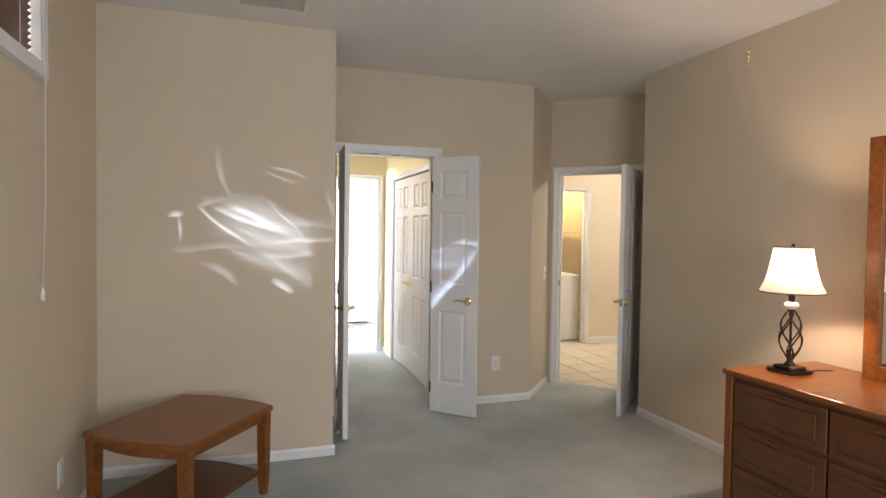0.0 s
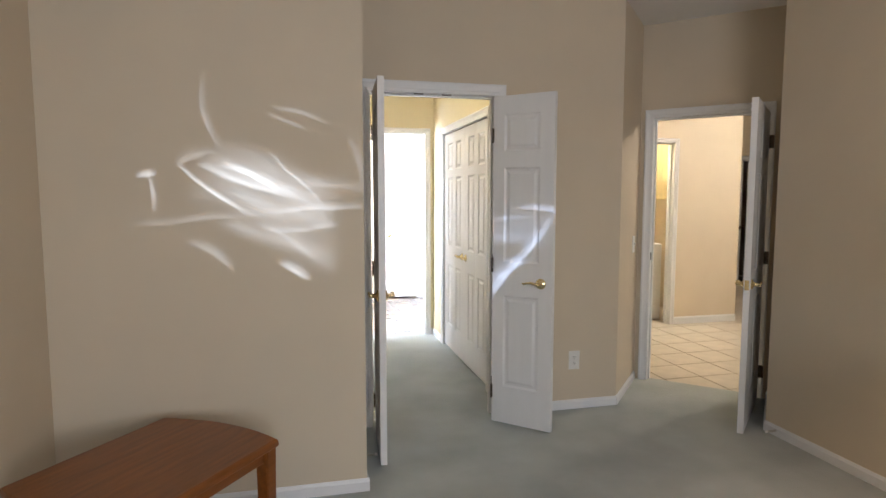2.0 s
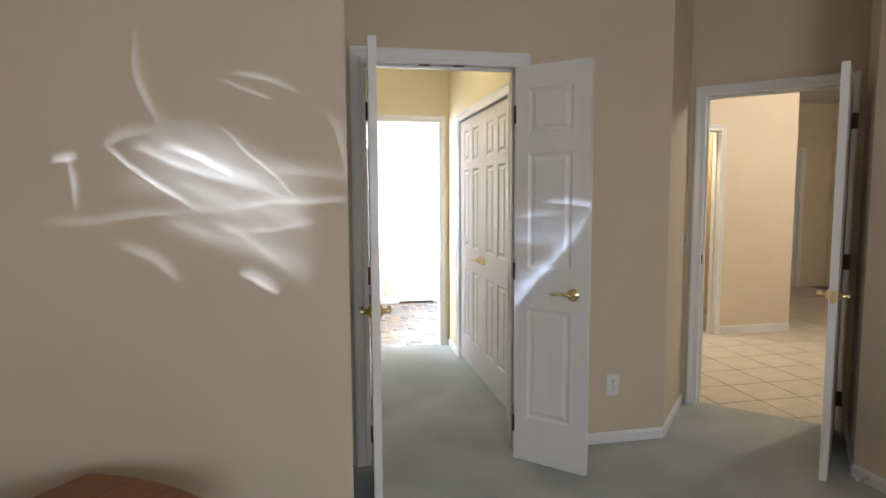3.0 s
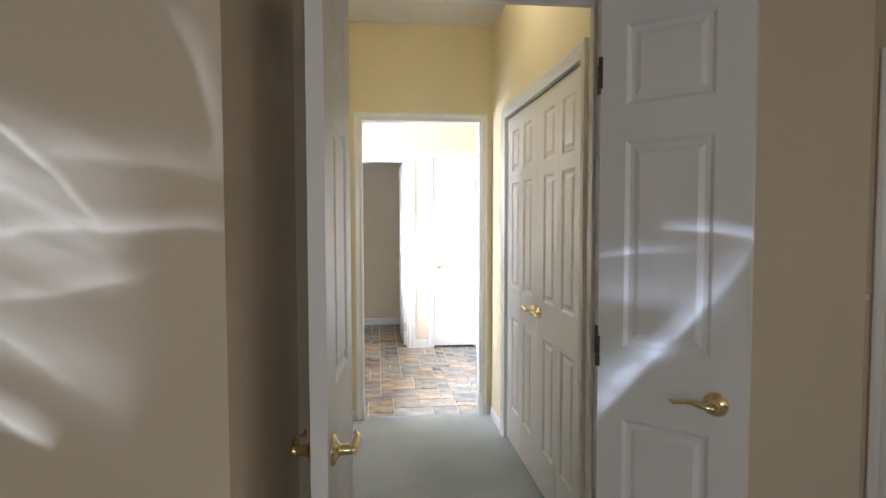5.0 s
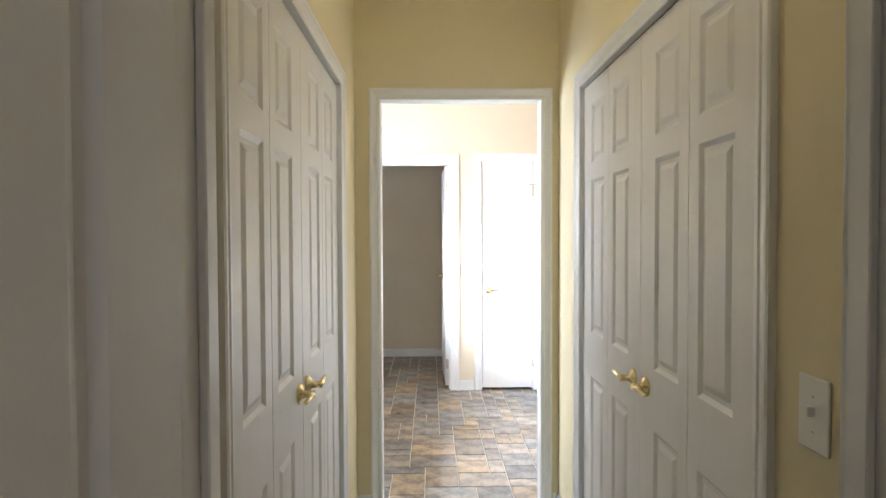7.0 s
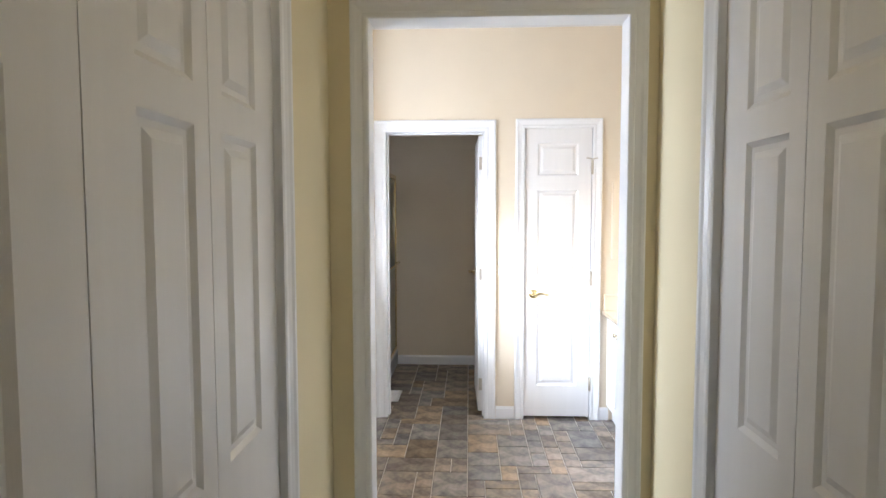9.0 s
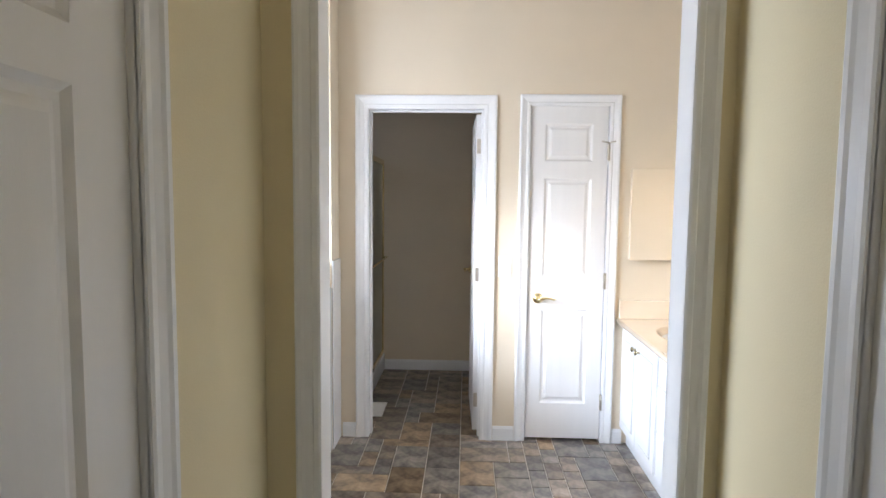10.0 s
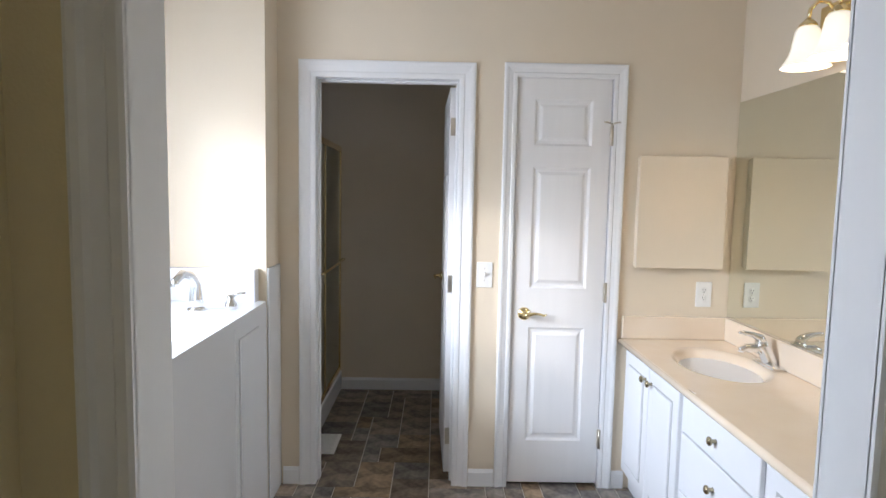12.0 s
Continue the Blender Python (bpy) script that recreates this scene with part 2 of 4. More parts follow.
def tube(points, radius, n=8, bm=None):
    """A round rod along points; radius may be one number or one for each point."""
    bm = bm or bmesh.new()
    pts = [Vector(p) for p in points]
    rad = radius if isinstance(radius, (list, tuple)) else [radius] * len(pts)
    rings = []
    side = None
    for k, p in enumerate(pts):
        way = (pts[min(k + 1, len(pts) - 1)] - pts[max(k - 1, 0)]).normalized()
        if side is None:
            side = way.orthogonal().normalized()
        side = (side - way * side.dot(way)).normalized()
        up = way.cross(side)
        rings.append([bm.verts.new(p + rad[k] * (math.cos(a) * side + math.sin(a) * up)) for a in (2 * math.pi * j / n for j in range(n))])
    for p, q in zip(rings, rings[1:]):
        for k in range(n):
            f = bm.faces.new((p[k], p[(k + 1) % n], q[(k + 1) % n], q[k]))
            f.smooth = True
    bm.faces.new(rings[0])
    bm.faces.new(rings[-1])
    return bm


def wall_frame(p, q):
    """A pose whose x runs along the floor from p to q, and whose y points to the left of that way."""
    d = Vector((q[0] - p[0], q[1] - p[1], 0)).normalized()
    return Matrix(((d.x, -d.y, 0, p[0]), (d.y, d.x, 0, p[1]), (0, 0, 1, 0), (0, 0, 0, 1)))


# ---- large structure ----
TOP = 2.765
THICK = 0.115
HEAD = 2.07


def wall(name, p, q, front, back, openings=(), label="", top=TOP, thick=THICK):
    """A wall whose seen face runs from p to q, its body to the left of that way. openings: (from, to, sill, head) along it."""
    length = (Vector(q) - Vector(p)).length
    bm = bmesh.new()
    s = 0.0
    for a, b, lo, hi in sorted(openings):
        box(bm, (s, 0, 0), (a, thick, top))
        if lo > 0:
            box(bm, (a, 0, 0), (b, thick, lo))
        box(bm, (a, 0, hi), (b, thick, top))
        s = b
    box(bm, (s, 0, 0), (length, thick, top))
    bm.normal_update()
    for f in bm.faces:
        f.material_index = 1 if f.normal.y > 0.5 else 0
    ob = part(name, bm, (front, back))
    ob.matrix_world = wall_frame(p, q)
    return tagged(ob, label or "painted plaster wall", "wall", kind="structure")


P1, P2, P3, P4 = (2.67, 4.63), (3.13, 5.15), (3.80, 4.48), (3.35, 4.0)
LEFT, BATH_BACK, BATH_RIGHT = -0.53, 9.30, 2.785
PASS_L, PASS_R, PASS_END = 0.845, 1.888, 7.01

# bedroom
wall("wall_bedroom_window", (LEFT, -2.0), (LEFT, 3.82), WALL, WALL, [(2.95, 4.85, 2.15, 2.62)], "beige painted bedroom wall with a high window")
wall("wall_bedroom_recess", (LEFT - THICK, 3.82), (0.838, 3.82), WALL, WALL, (), "beige painted bedroom wall lit by the added streak lamp")
wall("wall_bedroom_return", (0.838, 3.935), (0.838, 4.63), WALL, WALL, thick=0.1)
wall("wall_double_door", (0.64, 4.63), P1, WALL, HALL_WALL, [(0.300, 1.140, 0, HEAD + 0.048)], "beige wall with a narrow double door", thick=0.10)
wall("wall_vestibule", P1, P2, WALL, WALL)
wall("wall_hall_door", P2, P3, WALL, BATH_WALL, [(0.08, 0.87, 0, HEAD + 0.01)], "beige diagonal wall with a door to the tiled hall")
wall("wall_vestibule_side", P3, P4, WALL, WALL)
wall("wall_bedroom_dresser", P4, (3.35, -2.0), WALL, WALL, (), "beige bedroom wall behind the dresser")
wall("wall_bedroom_rear", (3.35, -2.0), (LEFT, -2.0), WALL, WALL, [(0.85, 3.05, 0.7, 2.2)])
# closet passage
wall("wall_passage_closet_left", (PASS_L, 4.73), (PASS_L, PASS_END), HALL_WALL, HALL_WALL, [(0.36, 1.79, 0, HEAD)], "cream passage wall with a closet")
wall("wall_passage_closet_right", (PASS_R, PASS_END), (PASS_R, 4.73), HALL_WALL, HALL_WALL, [(0.44, 1.87, 0, HEAD)], "cream passage wall with a closet")
wall("wall_bath_door", (0.73, PASS_END), (2.003, PASS_END), HALL_WALL, BATH_WALL, [(0.228, 1.083, 0, HEAD + 0.048)], "cream wall with the opening to the bathroom", thick=0.08)
wall("wall_closet_left", (0.1, 7.03), (0.1, 4.62), WALL, WALL)
wall("wall_closet_right", (2.64, 4.73), (2.64, 7.03), WALL, WALL)
# bathroom
wall("wall_bath_front_left", (-0.415, PASS_END), (0.73, PASS_END), WALL, BATH_WALL, thick=0.08)
wall("wall_bath_front_right", (2.003, PASS_END), (2.9, PASS_END), WALL, BATH_WALL, thick=0.08)
wall("wall_bath_tub_end", (-0.30, 9.09), (0.52, 9.09), BATH_WALL, BATH_WALL, (), "pale cream wall at the end of the tub", thick=0.21)
wall("wall_bath_back", (0.52, BATH_BACK), (2.9, BATH_BACK), BATH_WALL, WALL, [(0.168, 0.901, 0, HEAD), (1.150, 1.655, 0, HEAD + 0.02)], "pale cream bathroom wall with two doors")
wall("wall_bath_vanity", (BATH_RIGHT, BATH_BACK), (BATH_RIGHT, 7.09), BATH_WALL, WALL, (), "pale bathroom wall above the vanity")
wall("wall_bath_window", (-0.30, 7.09), (-0.30, 9.3), BATH_WALL, WALL, [(0.22, 1.56, 1.20, 2.02)], "pale bathroom wall with the tub window")
# shower room and linen closet
wall("wall_shower_back", (-0.55, 10.80), (1.75, 10.80), BATH_WALL, WALL)
wall("wall_shower_right", (1.62, 10.80), (1.62, 9.415), BATH_WALL, WALL, thick=0.07)
wall("wall_shower_left", (-0.44, 9.3), (-0.44, 10.80), BATH_WALL, WALL)
wall("wall_linen_closet", (1.70, 9.8), (2.9, 9.8), WALL, WALL)
# tiled hall and laundry
wall("wall_hall_far", (3.1, 6.85), (5.49, 6.85), BATH_WALL, BATH_WALL, [(0.42, 1.53, 0, HEAD)], "beige hall wall with the laundry doorway")
wall("wall_hall_left", (3.0, 5.28), (3.0, 7.9), BATH_WALL, BATH_WALL)
wall("wall_hall_recess", (5.49, 6.965), (5.49, 9.3), BATH_WALL, BATH_WALL, thick=0.1)
wall("wall_hall_end", (5.4, 9.3), (8.3, 9.3), BATH_WALL, BATH_WALL, [(1.68, 2.40, 0, HEAD)], "beige far wall of the tiled hall with a door")
wall("wall_hall_right", (8.3, 9.3), (8.3, 3.3), BATH_WALL, BATH_WALL)
wall("wall_hall_near", (8.3, 3.3), (3.465, 3.3), BATH_WALL, BATH_WALL)
wall("wall_laundry_back", (3.1, 7.80), (5.49, 7.80), BATH_WALL, BATH_WALL)


def slab(name, pts, z0, z1, mat, label, category):
    bm = bmesh.new()
    low = [bm.verts.new((x, y, z0)) for x, y in pts]
    high = [bm.verts.new((x, y, z1)) for x, y in pts]
    bm.faces.new(low)
    bm.faces.new(high)
    for k in range(len(pts)):
        j = (k + 1) % len(pts)
        bm.faces.new((low[k], low[j], high[j], high[k]))
    return tagged(part(name, bm, mat), label, category, kind="structure")


def rect(x0, y0, x1, y1):
    return [(x0, y0), (x1, y0), (x1, y1), (x0, y1)]


slab("floor_carpet", [(LEFT - 0.1, -2.1), (3.45, -2.1), (3.45, 4.03), (3.82, 4.54), (3.17, 5.19), (2.64, 4.75), (2.64, 7.05), (0.1, 7.05), (0.1, 4.7), (0.8, 4.7), (0.8, 3.9), (LEFT - 0.1, 3.9)], -0.05, 0.004, CARPET, "grey-green cut pile carpet with vacuum marks", "carpet")
floor_bath = slab("floor_bathroom", rect(-0.45, 7.05, 2.9, 10.9), -0.06, -0.004, SLATE_JOINT, "brown slate-look bathroom floor", "floor")
floor_hall = slab("floor_hall", [(3.17, 5.19), (3.82, 4.54), (3.5, 3.2), (8.4, 3.2), (8.4, 10.6), (2.9, 10.6), (2.9, 5.19)], -0.06, -0.006, GROUT, "cream ceramic tile hall floor", "floor")
slab("ceiling", rect(-0.7, -2.2, 8.5, 11.0), TOP, TOP + 0.15, CEILING, "white painted ceiling", "ceiling")


# ---- trim ----
CASE = ((0.0, 0.0), (0.0, 0.008), (0.006, 0.011), (0.018, 0.012), (0.022, 0.009), (0.040, 0.014), (0.048, 0.018), (0.058, 0.019), (0.064, 0.016), (0.064, 0.0))


def casing(m, wide, high, label, scale=1.0):
    """A mitred moulded surround. m: x along the wall from the opening's one side, y into the wall."""
    bm = bmesh.new()
    rows = []
    for d, out in CASE:
        d *= scale
        rows.append([bm.verts.new((x, -out, z)) for x, z in ((-d, 0), (-d, high + d), (wide + d, high + d), (wide + d, 0))])
    for p, q in zip(rows, rows[1:]):
        for k in range(3):
            bm.faces.new((p[k], p[k + 1], q[k + 1], q[k]))
    for k in (0, 3):
        bm.faces.new([r[k] for r in rows])
    ob = part("door_casing", bm, TRIM)
    ob.matrix_world = m
    return tagged(ob, label, "trim", kind="structure")


def lining(m, wide, high, deep, stop=True):
    """The jamb boards and door stops that line an opening."""
    bm = bmesh.new()
    t = 0.018
    for a, b in (((-t, -0.002, 0), (0, deep + 0.002, high + t)), ((wide, -0.002, 0), (wide + t, deep + 0.002, high + t)), ((0, -0.002, high), (wide, deep + 0.002, high + t))):
        box(bm, a, b)
    if stop:
        for a, b in (((0, 0.045, 0), (0.012, 0.08, high)), ((wide - 0.012, 0.045, 0), (wide, 0.08, high)), ((0.012, 0.045, high - 0.012), (wide - 0.012, 0.08, high))):
            box(bm, a, b, 0.002)
    ob = part("door_jamb", bm, TRIM)
    ob.matrix_world = m
    return tagged(ob, "white painted door jamb with stops", "trim", kind="structure")


def at_wall(p, q, s):
    return wall_frame(p, q) @ Matrix.Translation((s, 0, 0))


def other_side(m, wide, thick):
    return m @ Matrix.Translation((wide, thick, 0)) @ Matrix.Rotation(math.pi, 4, "Z")


JAMB = 0.018
french = at_wall((0.64, 4.63), P1, 0.300 + JAMB)
FR_W = 0.840 - 2 * JAMB
casing(french, FR_W, HEAD + 0.03, "white moulded casing round the narrow double door", 1.1)
casing(other_side(french, FR_W, 0.10), FR_W, HEAD + 0.03, "white moulded casing round the narrow double door", 0.9)
french_jamb = lining(french, FR_W, HEAD + 0.03, 0.10)
halldoor = at_wall(P2, P3, 0.08 + JAMB)
HD_W = 0.79 - 2 * JAMB
casing(halldoor, HD_W, HEAD - 0.01, "white moulded casing round the hall door")
casing(other_side(halldoor, HD_W, THICK), HD_W, HEAD - 0.01, "white moulded casing round the hall door")
hall_jamb = lining(halldoor, HD_W, HEAD - 0.01, THICK)
closet_l = at_wall((PASS_L, 4.73), (PASS_L, PASS_END), 0.36 + JAMB)
closet_r = at_wall((PASS_R, PASS_END), (PASS_R, 4.73), 0.44 + JAMB)
CL_W = 1.43 - 2 * JAMB
for m in (closet_l, closet_r):
    casing(m, CL_W, HEAD - JAMB, "white moulded casing round the closet doors")
    lining(m, CL_W, HEAD - JAMB, THICK, False)
bathway = at_wall((0.73, PASS_END), (2.003, PASS_END), 0.228 + JAMB)
BW_W = 0.855 - 2 * JAMB
casing(bathway, BW_W, HEAD + 0.03, "white moulded casing round the bathroom opening", 0.9)
casing(other_side(bathway, BW_W, 0.08), BW_W, HEAD + 0.03, "white moulded casing round the bathroom opening", 0.9)
lining(bathway, BW_W, HEAD + 0.03, 0.08, False)
door1 = at_wall((0.52, BATH_BACK), (2.9, BATH_BACK), 0.168 + JAMB)
D1_W = 0.733 - 2 * JAMB
casing(door1, D1_W, HEAD - JAMB, "white moulded casing round the shower room door", 1.27)
lining(door1, D1_W, HEAD - JAMB, THICK)
door2 = at_wall((0.52, BATH_BACK), (2.9, BATH_BACK), 1.150 + JAMB)
D2_W = 0.505 - 2 * JAMB
casing(door2, D2_W, HEAD + 0.02 - JAMB, "white moulded casing round the linen closet door", 1.04)
lining(door2, D2_W, HEAD + 0.02 - JAMB, THICK)
laundry = at_wall((3.1, 6.85), (5.49, 6.85), 0.42 + JAMB)
casing(laundry, 1.11 - 2 * JAMB, HEAD - JAMB, "white moulded casing round the laundry doorway", 0.8)
lining(laundry, 1.11 - 2 * JAMB, HEAD - JAMB, THICK)
hall_end = at_wall((5.4, 9.3), (8.3, 9.3), 1.68 + JAMB)
casing(hall_end, 0.72 - 2 * JAMB, HEAD - JAMB, "white moulded casing round the far hall door")
lining(hall_end, 0.72 - 2 * JAMB, HEAD - JAMB, THICK)


def baseboard(p, q, high=0.068, label="white painted baseboard"):
    """A moulded skirting along a wall face from p to q, on the right of that way."""
    length = (Vector(q) - Vector(p)).length
    shape = ((0, 0), (0, high), (-0.004, high), (-0.009, high - 0.012), (-0.012, high - 0.016), (-0.012, 0))
    bm = bmesh.new()
    a = [bm.verts.new((0, y, z)) for y, z in shape]
    b = [bm.verts.new((length, y, z)) for y, z in shape]
    bm.faces.new(a)
    bm.faces.new(b)
    for k in range(len(shape)):
        j = (k + 1) % len(shape)
        bm.faces.new((a[k], a[j], b[j], b[k]))
    ob = part("baseboard", bm, TRIM)
    ob.matrix_world = wall_frame(p, q)
    return tagged(ob, label, "trim", kind="structure")


for p, q in (((LEFT, -2.0), (LEFT, 3.808)), ((LEFT, 3.82), (0.85, 3.82)), ((0.838, 3.82), (0.838, 4.625)), ((1.85, 4.63), P1), (P1, (3.12, 5.139)), ((3.79, 4.47), P4), (P4, (3.35, 0.0))):
    baseboard(p, q)
for p, q in (((PASS_L, 6.60), (PASS_L, 7.0)), ((PASS_R, 7.0), (PASS_R, 6.63)), ((PASS_R, 5.07), (PASS_R, 4.75)), ((0.855, PASS_END), (0.926, PASS_END)), ((1.858, PASS_END), (1.876, PASS_END))):
    baseboard(p, q)
for p, q in (((0.54, BATH_BACK), (0.622, BATH_BACK)), ((1.487, BATH_BACK), (1.619, BATH_BACK)), ((2.226, BATH_BACK), (2.29, BATH_BACK))):
    baseboard(p, q, 0.09)
baseboard((0.50, 10.80), (1.62, 10.80), 0.09)
baseboard((1.62, 10.79), (1.62, 9.42), 0.09)
for p, q in (((4.67, 6.85), (5.49, 6.85)), ((5.49, 9.3), (7.0, 9.3))):
    baseboard(p, q, 0.085)


# ---- doors ----
ROWS3 = ((0.22, 0.80), (0.99, 1.59), (1.69, 1.92))


def door_leaf(name, wide, high, cols, label, thick=0.035, rows=ROWS3):
    """A moulded panel door: x along its width from the hinges, its front at y = 0, its back at y = thick."""
    bm = bmesh.new()
    xs = sorted({0, wide, *(x for c in cols for x in c)})
    zs = sorted({0, high, *(z for r in rows for z in r)})
    for y, way in ((0, 1), (thick, -1)):
        for x0, x1 in zip(xs, xs[1:]):
            for z0, z1 in zip(zs, zs[1:]):
                ring = [bm.verts.new(v) for v in ((x0, y, z0), (x1, y, z0), (x1, y, z1), (x0, y, z1))]
                if (x0, x1) in cols and (z0, z1) in rows:
                    d, e = 0.008, 0.012
                    inner = [bm.verts.new(v) for v in ((x0 + e, y + way * d, z0 + e), (x1 - e, y + way * d, z0 + e), (x1 - e, y + way * d, z1 - e), (x0 + e, y + way * d, z1 - e))]
                    for k in range(4):
                        j = (k + 1) % 4
                        bm.faces.new((ring[k], ring[j], inner[j], inner[k]))
                    bm.faces.new(inner)
                else:
                    bm.faces.new(ring)
    for a, b, c, d in (((0, 0, 0), (0, thick, 0), (0, thick, high), (0, 0, high)), ((wide, 0, 0), (wide, thick, 0), (wide, thick, high), (wide, 0, high)), ((0, 0, 0), (wide, 0, 0), (wide, thick, 0), (0, thick, 0)), ((0, 0, high), (wide, 0, high), (wide, thick, high), (0, thick, high))):
        bm.faces.new([bm.verts.new(v) for v in (a, b, c, d)])
    bmesh.ops.remove_doubles(bm, verts=bm.verts, dist=0.0002)
    leaf = part(name, bm, DOOR)
    for y, way in ((0, 1), (thick, -1)):
        for c0, c1 in cols:
            for r0, r1 in rows:
                pb = bmesh.new()
                f, g = 0.024, 0.040
                low = [pb.verts.new((x, y + way * 0.0079, z)) for x, z in ((c0 + f, r0 + f), (c1 - f, r0 + f), (c1 - f, r1 - f), (c0 + f, r1 - f))]
                top = [pb.verts.new((x, y + way * 0.0015, z)) for x, z in ((c0 + g, r0 + g), (c1 - g, r0 + g), (c1 - g, r1 - g), (c0 + g, r1 - g))]
                pb.faces.new(top)
                for k in range(4):
                    j = (k + 1) % 4
                    pb.faces.new((low[k], low[j], top[j], top[k]))
                part("panel", pb, DOOR, leaf)
    return tagged(leaf, label, "door", kind="structure")


def lever(parent, x, z, y, way, point, metal=BRASS, small=1.0):
    """A lever handle on a round rose. way: -1 off the front, 1 off the back; point: the way the lever runs along x."""
    k = small
    turn = Matrix.Translation((x, y, z)) @ Matrix.Rotation(radians(90 if way < 0 else -90), 4, "X")
    bm = turned([(0.0, 0), (0.033 * k, 0), (0.033 * k, 0.003), (0.029 * k, 0.008), (0.018 * k, 0.012), (0.012 * k, 0.018), (0.011 * k, 0.045 * k), (0.0125 * k, 0.05 * k), (0.0, 0.052 * k)], 20, turn)
    o = y + way * 0.046 * k
    tube([(x - point * 0.006 * k, o, z), (x + point * 0.02 * k, o, z + 0.002), (x + point * 0.045 * k, o + way * 0.003, z + 0.009 * k), (x + point * 0.07 * k, o + way * 0.002, z + 0.006 * k), (x + point * 0.095 * k, o - way * 0.004, z - 0.002), (x + point * 0.108 * k, o - way * 0.006, z + 0.004)],
         [0.008 * k, 0.009 * k, 0.0075 * k, 0.0065 * k, 0.006 * k, 0.003], 10, bm)
    return part("lever_handle", bm, metal, parent, "polished brass lever handle" if metal is BRASS else "")


def hinges(parent, x, y, zs=(0.20, 1.02, 1.83), metal=BRONZE, out=-1, wing=1):
    """Butt hinges: a knuckle of stacked barrels with one plate on the door's edge."""
    for z in zs:
        bm = boxes(((x, y, z - 0.045), (x + wing * 0.003, y + 0.030, z + 0.045)), bevel=0.0008)
        for j in range(5):
            turned([(0.0, 0), (0.0065, 0), (0.0065, 0.0165), (0.0, 0.0165)], 10, Matrix.Translation((x, y + out * 0.004, z - 0.045 + 0.018 * j)), bm)
        part("hinge", bm, metal, parent, "dark metal butt hinge" if metal is BRONZE else "")


def posed(leaf, origin, along, z=0.012):
    d = Vector((along[0], along[1], 0)).normalized()
    leaf.matrix_world = wall_frame(origin, (origin[0] + d.x, origin[1] + d.y)) @ Matrix.Translation((0, 0, z))
    return leaf


one = ((0.075, 0.312),)
TALL_ROWS = ((0.24, 0.83), (1.04, 1.63), (1.73, 1.955))
leaf = posed(door_leaf("door_1", 0.47, 2.068, ((0.105, 0.335),), "white narrow panelled door leaf standing open", 0.035, TALL_ROWS), (0.966, 4.525), (-0.029, -0.47))
hinges(leaf, 0.0, 0.0)
lever(leaf, 0.41, 0.92, 0, -1, -1)
lever(leaf, 0.41, 0.92, 0.035, 1, -1)
leaf = posed(door_leaf("door_2", 0.402, 2.068, one, "white narrow panelled door leaf swung wide open", 0.035, TALL_ROWS), (1.722, 4.535), (0.715, -0.70))
hinges(leaf, 0.0, 0.0, wing=-1)
lever(leaf, 0.327, 0.92, 0, -1, -1)
lever(leaf, 0.327, 0.92, 0.035, 1, -1)
two = ((0.10, 0.34), (0.43, 0.67))
leaf = posed(door_leaf("door_3", 0.772, 2.03, two, "white six-panel hall door standing open"), (3.692, 4.512), (-0.735, -0.688))
hinges(leaf, 0.0, 0.036, out=1)
lever(leaf, 0.71, 0.92, 0, -1, -1)
lever(leaf, 0.71, 0.92, 0.035, 1, -1)
for z in (0.22, 1.04, 1.85):
    ob = part("hinge_plate", boxes(((FR_W - 0.0025, 0.002, z - 0.045), (FR_W + 0.0005, 0.034, z + 0.045)), bevel=0.0008), BRONZE, french_jamb, "dark metal hinge plate")
for x in (FR_W / 2 - 0.09, FR_W / 2 + 0.09):
    part("ball_catch", boxes(((x - 0.03, 0.010, HEAD + 0.0265), (x + 0.03, 0.034, HEAD + 0.0305)), bevel=0.001), BRONZE, french_jamb, "dark metal door catch plate")
part("strike_plate", boxes(((-0.0005, 0.008, 0.965), (0.0022, 0.036, 1.025)), bevel=0.0006), BRONZE, hall_jamb, "dark metal strike plate")
bm = boxes(((0.7715, 0.005, 0.89), (0.7735, 0.030, 0.95)), bevel=0.0005)
part("latch_plate", bm, BRASS, leaf)

# closet bifolds
BF = CL_W / 4 - 0.003
number = 4
for m, group in ((closet_l, "left closet bifold leaves"), (closet_r, "right closet bifold leaves")):
    for k in range(4):
        lean = 0.03 if k in (0, 2) else -0.03
        mid_col = ((0.086 + lean, BF - 0.086 + lean),)
        leaf = door_leaf("door_%d" % number, BF, 2.024, mid_col, "white panelled bifold closet door leaf, closed", 0.03, ((0.22, 0.80), (0.985, 1.62), (1.69, 1.935)))
        number += 1
        leaf["group"] = "closet bifold leaves"
        leaf.matrix_world = m @ Matrix.Translation((0.0015 + k * (BF + 0.003), 0.012, 0.018))
        if k in (1, 2):
            lever(leaf, BF - 0.055 if k == 1 else 0.055, 0.92, 0, -1, -1 if k == 1 else 1, BRASS, 0.95)
    bm = boxes(((0, 0.018, 2.044), (CL_W, 0.045, HEAD - JAMB)))
    rail = part("bifold_track", bm, BRONZE)
    rail.matrix_world = m
    tagged(rail, "dark metal bifold door track", "trim", kind="structure")

